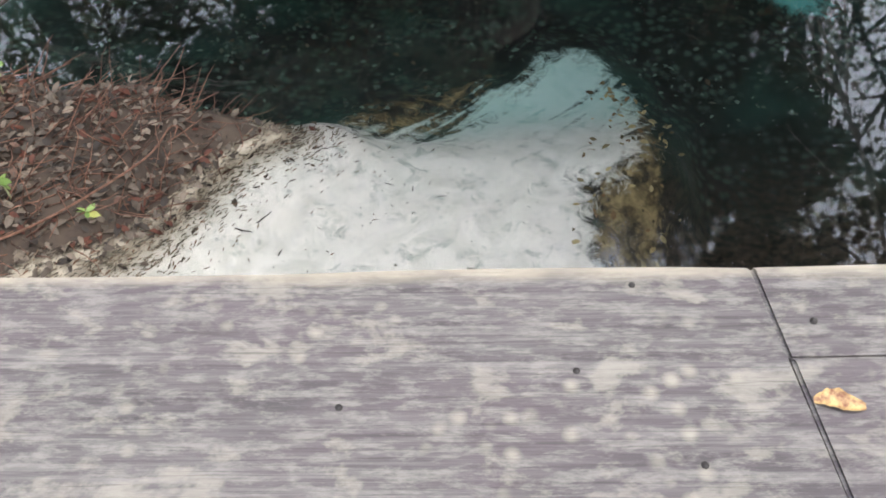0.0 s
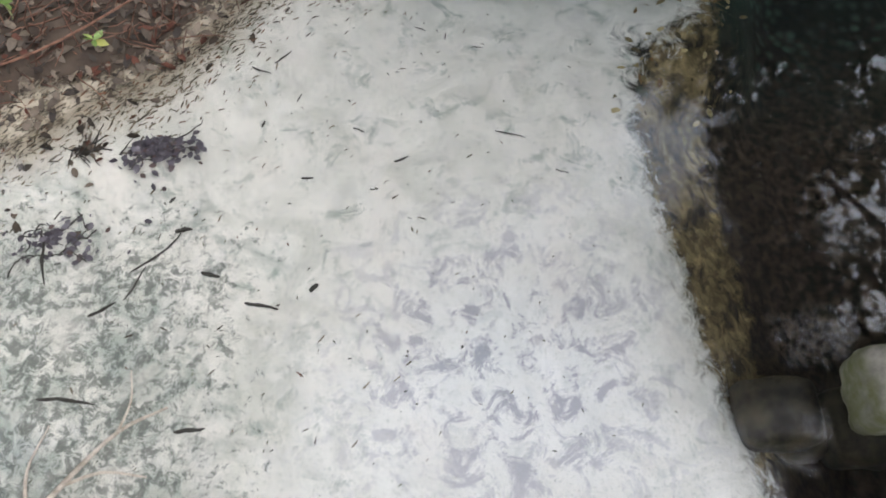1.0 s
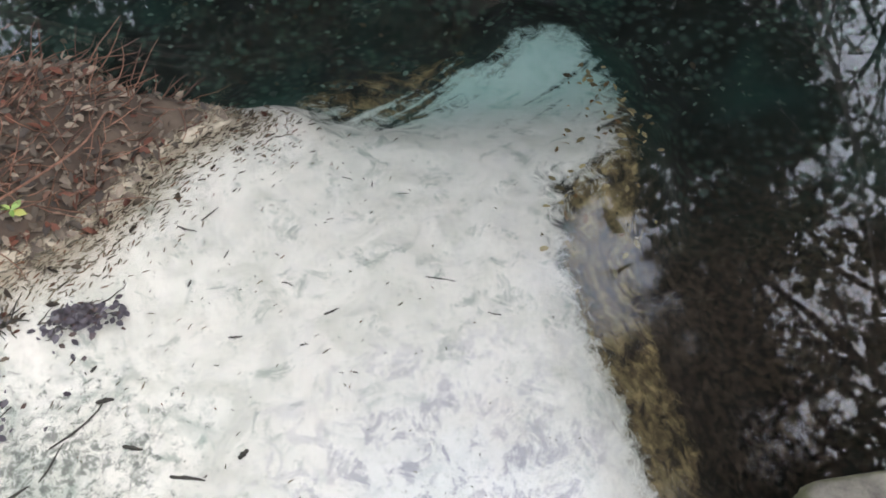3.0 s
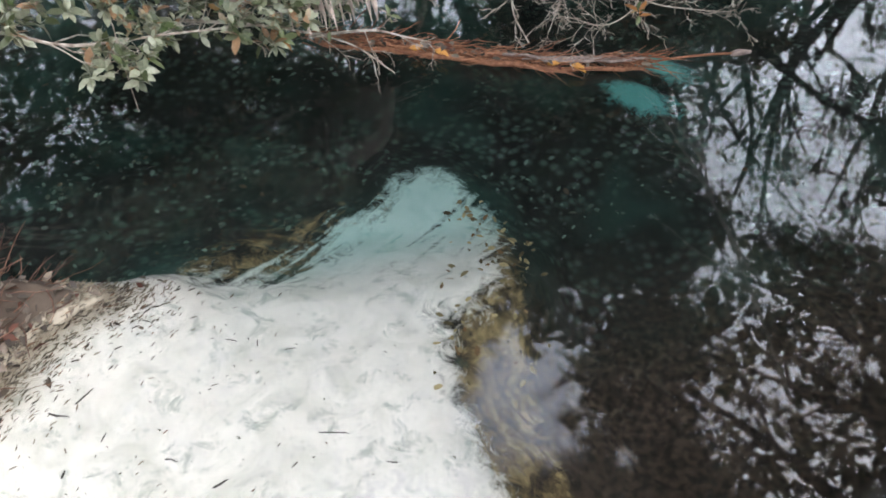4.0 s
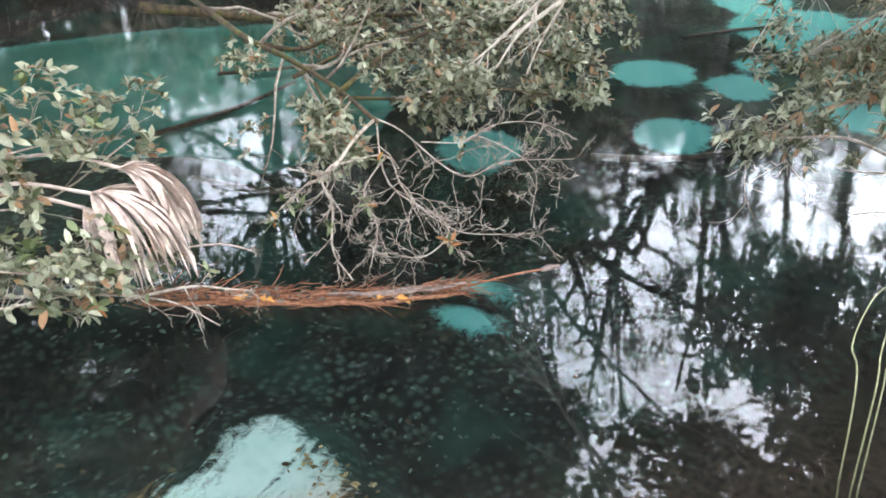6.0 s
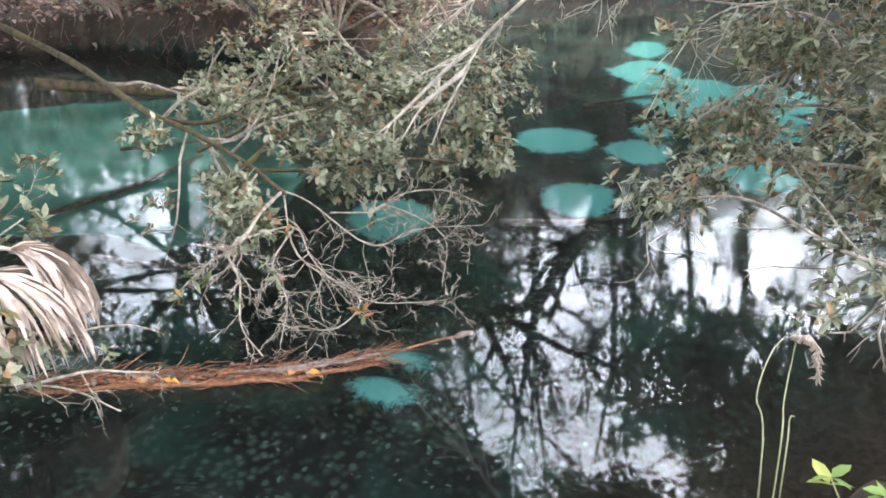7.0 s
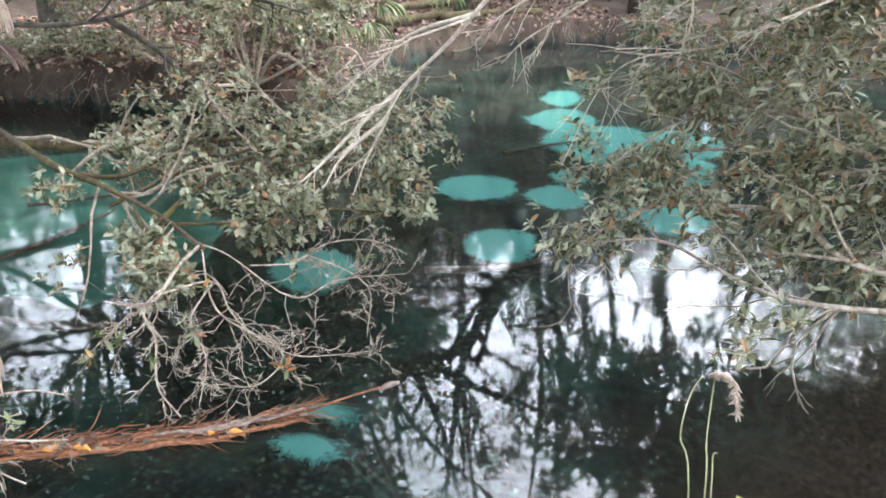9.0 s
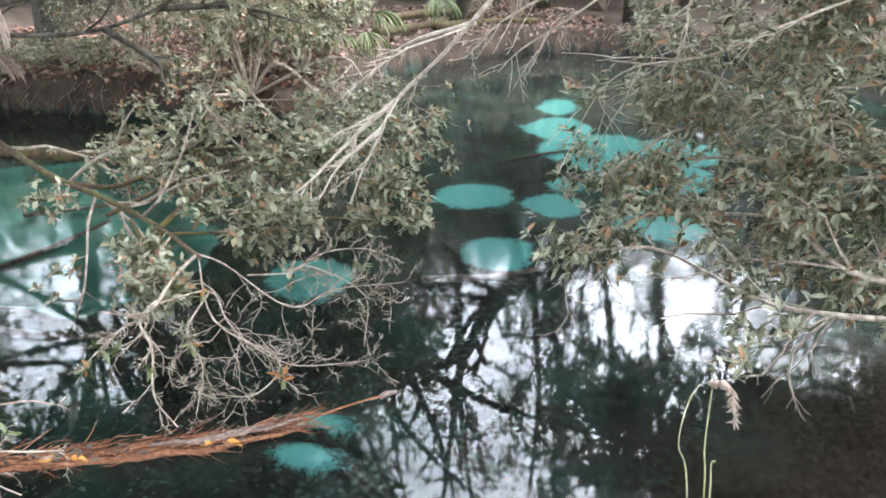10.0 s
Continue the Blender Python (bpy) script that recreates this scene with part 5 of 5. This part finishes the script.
stuff("sunken_leaves", leaf_mass("sunken_leaves", scatter(rng, 1500, (-2.0, 3.4, 2.6, 5.6), lambda x, y, z, s: s > 0.1 and z < -0.5 and noise.noise(Vector((x * 1.4, y * 1.4, 3.0))) > rng.uniform(-0.3, 0.5) and inside_at(TONGUE, x, y) < -0.2 and all(math.hypot((x - v[0]) / v[2], (y - v[1]) / v[3]) > 1.3 for v in VENTS), 0.040, 0.3, 0.006), SUNKEN, leaf_shape(1, 0.55, 0.1, 0.15)),
      "pale leaves strewn over the dark pool bed", "leaves")
stuff("sunken_leaves", leaf_mass("sunken_leaves", scatter(rng, 90, (0.5, 1.4, 1.9, 3.3), lambda x, y, z, s: inside_at(FRINGE, x, y) > -0.1 and z < -0.2, 0.04, 0.3, 0.01), EDGE_LEAF, leaf_shape(1, 0.5, 0.1, 0.15)),
      "brown and yellow leaves round the edge of the sand", "leaves")


def near_slope(x, y, z, s):
    return s > -0.02 and inside_at(SAND, x, y) > -0.05 and rng.random() < math.exp(-max(0.0, s - 0.10) / 0.055) + 0.004


spots = []
for p, m, size in scatter(rng, 3800, (-2.3, 0.0, 0.6, 2.6), near_slope, 0.030, 0.15, 0.003):
    d = Vector((0.62, 0.72, 0.05)) + Vector((rng.gauss(0, 0.45), rng.gauss(0, 0.45), 0))
    spots.append((p, aim(d, rng, 0.08), size))
stuff("bark_bits", leaf_mass("bark_bits", spots, make_leaf("wet_leaf_bits", (0.06, 0.048, 0.034), (0.24, 0.20, 0.14), (0.16, 0.07, 0.03), 0.6, False), leaf_shape(1, 0.20, 0.1, 0.1)),
      "dark bits of leaf and bark washed onto the sand", "debris")
spots = scatter(rng, 240, (-1.5, 0.7, 0.3, 2.6), lambda x, y, z, s: inside_at(SAND, x, y) > 0.05 and s > 0.12, 0.015, 0.1, 0.003)
stuff("sand_specks", leaf_mass("sand_specks", spots, make_leaf("dark_specks", (0.04, 0.045, 0.03), (0.20, 0.20, 0.14), (0.12, 0.05, 0.02), 0.7, False), leaf_shape(1, 0.3, 0.1, 0.1)),
      "small dark specks strewn over the white sand", "debris")


def stick(x, y, length, turn, thick, lift=0.012, kinks=0.12):
    r = random.Random(int(x * 977 + y * 131 + 5000))
    z = level(x, y)[0] + lift
    pts = wander(r, (0, 0, 0), (math.cos(radians(turn)), math.sin(radians(turn)), 0), length, 6, kinks)
    mid = sum(pts, Vector()) / len(pts)
    pts = [Vector((p.x - mid.x, p.y - mid.y, (p.z - mid.z) * 0.3)) for p in pts]
    t = Tubes()
    t.add(pts, [thick * k for k in (0.5, 1.0, 0.85, 1.1, 0.8, 0.7, 0.3)], 5)
    ob = new("stick", t.mesh("stick", STICK))
    ob.location = (x, y, z)
    return tagged(ob, "small dark sodden stick lying on white sand", "stick", "sticks on the sand")


for x, y, ln, a, w in ((-0.25, 1.69, 0.06, 5, 0.006), (-0.41, 1.81, 0.05, -8, 0.004), (0.14, 1.79, 0.11, -18, 0.004), (-0.58, 1.61, 0.05, -5, 0.006), (-0.87, 1.23, 0.07, -20, 0.010),
                       (-0.70, 1.13, 0.13, -8, 0.009), (-0.52, 1.19, 0.04, 60, 0.012), (-0.99, 1.40, 0.06, 10, 0.012), (-1.08, 1.30, 0.30, 40, 0.006), (-0.76, 1.83, 0.03, 80, 0.006),
                       (-0.64, 1.95, 0.04, 70, 0.004), (-0.34, 1.56, 0.03, -15, 0.004), (0.32, 1.64, 0.05, -20, 0.003), (-1.05, 1.52, 0.03, 60, 0.008), (-1.12, 1.20, 0.14, 55, 0.005),
                       (-1.21, 1.10, 0.10, 20, 0.008), (-0.86, 0.71, 0.10, 10, 0.010), (-1.39, 1.42, 0.16, 45, 0.006), (-0.80, 2.05, 0.14, -30, 0.005), (-0.72, 2.12, 0.10, 40, 0.005),
                       (-1.27, 0.80, 0.20, -10, 0.009), (0.02, 2.2, 0.05, 10, 0.003), (-0.2, 2.3, 0.05, -20, 0.003), (-0.5, 2.4, 0.04, -15, 0.003), (-1.45, 1.28, 0.2, -60, 0.007)):
    stick(x, y, ln, a, w * 0.75)


def tuft(at, wide, count, seed, label, material, tall=0.05):
    """A low clump of sodden leaves with a few twigs standing out."""
    r = random.Random(seed)
    z = level(at[0], at[1])[0] + 0.004
    t = thing("twig_tuft", (at[0], at[1], z), label, "twigs")
    spots = []
    for _ in range(count):
        a, q = r.uniform(0, 6.28), abs(r.gauss(0, 0.6))
        p = Vector((at[0] + wide * q * math.cos(a), at[1] + 0.6 * wide * q * math.sin(a), z + tall * max(0.0, 1 - q) * r.random()))
        spots.append((p, aim((r.gauss(0, 1), r.gauss(0, 1), r.gauss(0, 0.25)), r, 0.1), r.uniform(0.014, 0.036)))
    under("sodden_leaves", leaf_mass("sodden_leaves", spots, material, leaf_shape(1, 0.65, 0.08, 0.1)), t, kind="stuff")
    for _ in range(22):
        w = Tubes()
        p = Vector((at[0] + r.gauss(0, wide * 0.4), at[1] + r.gauss(0, wide * 0.25), z + 0.01))
        w.add(wander(r, p, (r.gauss(0.3, 0.8), r.gauss(0, 0.6), r.uniform(0, 0.35)), r.uniform(0.04, 0.12), 5, 0.3), [0.003, 0.003, 0.0028, 0.0025, 0.002, 0.001], 4)
        under("twig", w.mesh("twig", STICK), t)
    return t


SODDEN = make_leaf("sodden_leaf", (0.07, 0.06, 0.075), (0.13, 0.115, 0.14), (0.10, 0.06, 0.05), 0.35, False)
tuft((-1.115, 1.70), 0.13, 420, 91, "dark purple-grey clump of wet leaves and twigs at the water's edge", SODDEN, 0.05)
tuft((-1.36, 1.68), 0.05, 60, 92, "small red-brown clump of wet leaves and twigs", DEAD, 0.03)
tuft((-1.44, 1.36), 0.20, 110, 93, "dark purple-grey clump of wet leaves and twigs at the water's edge", SODDEN, 0.03)


def bank_stems():
    r = random.Random(95)
    t = Tubes()
    for _ in range(1000):
        x, y = r.uniform(-2.6, -0.6), r.uniform(1.6, 3.0)
        z, s = level(x, y)
        if s > 0.0:
            continue
        d = Vector((r.gauss(0.3, 0.8), r.gauss(0.3, 0.6), abs(r.gauss(0.05, 0.16))))
        t.add(wander(r, (x, y, z + 0.01), d, r.uniform(0.06, 0.3), 4, 0.18), [0.003, 0.003, 0.0025, 0.002, 0.001], 3)
    return stuff("dry_stems", t.mesh("dry_stems", DRY_STEM), "red-brown dry stems tangled over the bank", "stems")


bank_stems()


def fallen_branch(pts, r0, label, material):
    t = Tubes()
    ln = curve(pts, 5)
    t.add(ln, [r0 * (1 - 0.6 * i / (len(ln) - 1)) for i in range(len(ln))], 6)
    return tagged(new("fallen_branch", t.mesh("fallen_branch", material)), label, "branch")


fallen_branch([(-1.9, 2.72, 0.17), (-1.59, 2.60, 0.17), (-1.37, 2.48, 0.15)], 0.008, "thin pale fallen branch lying on the leaf litter", TWIG)
fallen_branch([(-1.9, 1.82, 0.12), (-1.5, 1.95, 0.15), (-1.15, 2.25, 0.15), (-1.05, 2.42, 0.17), (-0.97, 2.36, 0.12)], 0.006, "bent brown fallen branch lying on the leaf litter", DRY_STEM)


def drowned_branch():
    t = Tubes()

    def lie(pts, r0, r1):
        ln = curve([(x, y, level(x, y)[0] + 0.02) for x, y in pts], 5)
        t.add(ln, [r0 + (r1 - r0) * i / (len(ln) - 1) for i in range(len(ln))], 6)
    lie([(-1.52, 0.16), (-1.36, 0.35), (-1.22, 0.54), (-1.08, 0.70), (-0.94, 0.78)], 0.014, 0.004)
    lie([(-1.22, 0.54), (-1.10, 0.58), (-0.97, 0.57)], 0.007, 0.003)
    lie([(-1.30, 0.44), (-1.33, 0.58), (-1.30, 0.72)], 0.007, 0.003)
    lie([(-1.08, 0.70), (-1.06, 0.80), (-1.08, 0.90)], 0.005, 0.002)
    return tagged(new("drowned_branch", t.mesh("drowned_branch", PALE)), "pale forked branch lying drowned on the sand", "branch")


drowned_branch()


def seedling(at, tall, leaves, size, seed, label, lean=(0, 0)):
    r = random.Random(seed)
    z = level(at[0], at[1])[0]
    t = thing("seedling", (at[0], at[1], z), label, "plant", "seedlings on the bank")
    top = Vector((at[0] + lean[0], at[1] + lean[1], z + tall))
    st = Tubes()
    st.add(curve([(at[0], at[1], z - 0.02), ((at[0] + top.x) / 2 + 0.01, (at[1] + top.y) / 2, z + tall * 0.55), top], 5), [0.004] * 6 + [0.0025] * 5, 5)
    under("stem", st.mesh("stem", GRASS), t)
    spots = []
    for k in range(leaves):
        a = 2.4 * k + r.uniform(-0.3, 0.3)
        p = top - Vector((0, 0, tall * 0.12 * (k // 3)))
        spots.append((p, aim((math.cos(a), math.sin(a), 0.25), r, 0.12), size * r.uniform(0.7, 1.2)))
    leaf_parts("leaf", spots, LEAF_YOUNG, t, width=0.5)
    return t


FRESH = "small fresh green seedling growing from the bank"
seedling((-1.63, 2.10), 0.10, 7, 0.06, 1, FRESH)
seedling((-1.33, 2.02), 0.06, 6, 0.05, 2, FRESH)
seedling((-1.66, 1.84), 0.08, 6, 0.05, 3, FRESH)
seedling((-1.80, 2.68), 0.14, 8, 0.07, 4, FRESH)
seedling((2.42, 1.18), 0.66 - level(2.42, 1.18)[0], 6, 0.085, 5, "tall seedling with fresh bright green leaves", (0.0, 0.12))
seedling((2.50, 1.10), 0.66 - level(2.50, 1.10)[0], 5, 0.08, 6, "tall seedling with fresh bright green leaves", (0.0, 0.07))
seedling((1.30, 0.86), 0.10, 7, 0.045, 7, "small green plant rooted on the concrete block")


def grass_clump():
    t = thing("grass", (2.66, 1.52, level(2.66, 1.52)[0]), "tall pale grass stems with a drooping seed head", "grass")
    z = level(2.66, 1.52)[0]
    for k, pts in enumerate(([(2.66, 1.56, z), (2.72, 1.66, 0.36), (2.82, 1.75, 0.5), (2.94, 1.83, 0.66), (2.94, 1.83, 0.73)],
                             [(2.64, 1.58, z), (2.70, 1.72, 0.36), (2.81, 1.86, 0.46), (2.90, 1.90, 0.60), (2.96, 1.90, 0.66)],
                             [(2.68, 1.54, z), (2.73, 1.64, 0.34), (2.80, 1.70, 0.46), (2.86, 1.72, 0.44)])):
        s = Tubes()
        ln = curve(pts, 5)
        s.add(ln, [0.004 - 0.0022 * i / len(ln) for i in range(len(ln))], 5)
        under("stem", s.mesh("stem", GRASS), t)
    head = Tubes()
    r = random.Random(96)
    for p in curve([(2.94, 1.83, 0.72), (2.97, 1.79, 0.72), (2.99, 1.76, 0.66), (3.0, 1.75, 0.55)], 12):
        for _ in range(4):
            head.add(wander(r, p, (r.gauss(0, 0.5), r.gauss(0, 0.5), -1), 0.035, 2, 0.2), [0.002, 0.004, 0.001], 3)
    under("seed_head", head.mesh("seed_head", FROND), t, "dry pale seed head")
    return t


grass_clump()


def fern(base, seed):
    r = random.Random(seed)
    t = thing("fern", base, "bright yellow-green fern frond at the water's edge", "fern")
    for k, (dx, dy) in enumerate(((-0.10, 0.16), (0.02, 0.16), (-0.16, 0.05))):
        ln = curve([base, (base[0] + dx * 0.5, base[1] + dy * 0.5, base[2] + 0.12), (base[0] + dx, base[1] + dy, base[2] + 0.10)], 10)
        st = Tubes()
        st.add(ln, [0.002] * len(ln), 4)
        under("stem", st.mesh("stem", GRASS), t)
        spots = []
        for i in range(4, len(ln)):
            d = (ln[i] - ln[i - 1]).normalized()
            side = d.cross(Vector((0, 0, 1))).normalized()
            w = 0.055 * (1 - 0.8 * (i - 4) / (len(ln) - 4))
            for sgn in (-1, 1):
                spots.append((ln[i], aim(side * sgn + d * 0.4, r, 0.03), w))
        leaf_parts("leaflet", spots, LEAF_YOUNG, t, width=0.26)
    return t


fern((2.02, 1.12, level(2.02, 1.12)[0]), 97)


# ------------------------------------------------------------ far bank: roots, logs, drowned wood
def hanging_roots():
    r = random.Random(98)
    t = Tubes()
    edge = [Vector((x, y, 0)) for x, y in SHORE[13:27]]
    for a, b in zip(edge, edge[1:]):
        for _ in range(int((b - a).length * 12)):
            p = a.lerp(b, r.random())
            out = (b - a).normalized().cross(Vector((0, 0, -1)))
            p = p + out * r.uniform(-0.05, 0.22)
            p.z = r.uniform(0.22, 0.5)
            t.add(wander(r, p, (r.gauss(0, 0.4) - out.x, r.gauss(0, 0.4) - out.y, -0.8), r.uniform(0.15, 0.5), 4, 0.2, (0, 0, -0.15)), [0.006, 0.006, 0.005, 0.004, 0.002], 3)
    return stuff("bank_roots", t.mesh("bank_roots", STALK_GREY), "brown roots and dry stems hanging down the cut bank", "roots")


hanging_roots()


def log(pts, r0, r1, label, material, name="log"):
    t = Tubes()
    ln = curve(pts, 6)
    r = random.Random(int(pts[0][0] * 100))
    t.add(ln, [(r0 + (r1 - r0) * i / (len(ln) - 1)) * r.uniform(0.9, 1.1) for i in range(len(ln))], 9)
    return tagged(new(name, t.mesh(name, material)), label, "log")


for pts in ([(8.4, 13.1, 0.72), (9.6, 13.7, 0.66), (10.8, 14.2, 0.70)], [(10.4, 14.0, 0.62), (11.8, 14.3, 0.60), (13.2, 13.9, 0.6)], [(9.2, 14.0, 0.85), (10.4, 14.6, 0.82), (11.6, 15.0, 0.8)]):
    log(pts, 0.09, 0.07, "brown fallen log lying along the far bank", MOSSY)
DROWNED = "dark drowned log lying on the pool bed"
for pts in ([(0.9, 6.3, -0.75), (1.3, 5.9, -0.74), (1.8, 5.65, -0.76)], [(0.6, 7.6, -1.1), (1.5, 7.9, -1.08), (2.3, 8.4, -1.1)], [(1.6, 9.0, -1.1), (2.4, 8.8, -1.05), (3.0, 8.5, -0.9)],
            [(3.9, 5.2, -0.70), (4.4, 4.85, -0.66), (5.0, 4.75, -0.70)], [(6.6, 7.4, -0.72), (7.2, 7.3, -0.66), (7.9, 7.2, -0.7)]):
    log(pts, 0.05, 0.03, DROWNED, BARK)
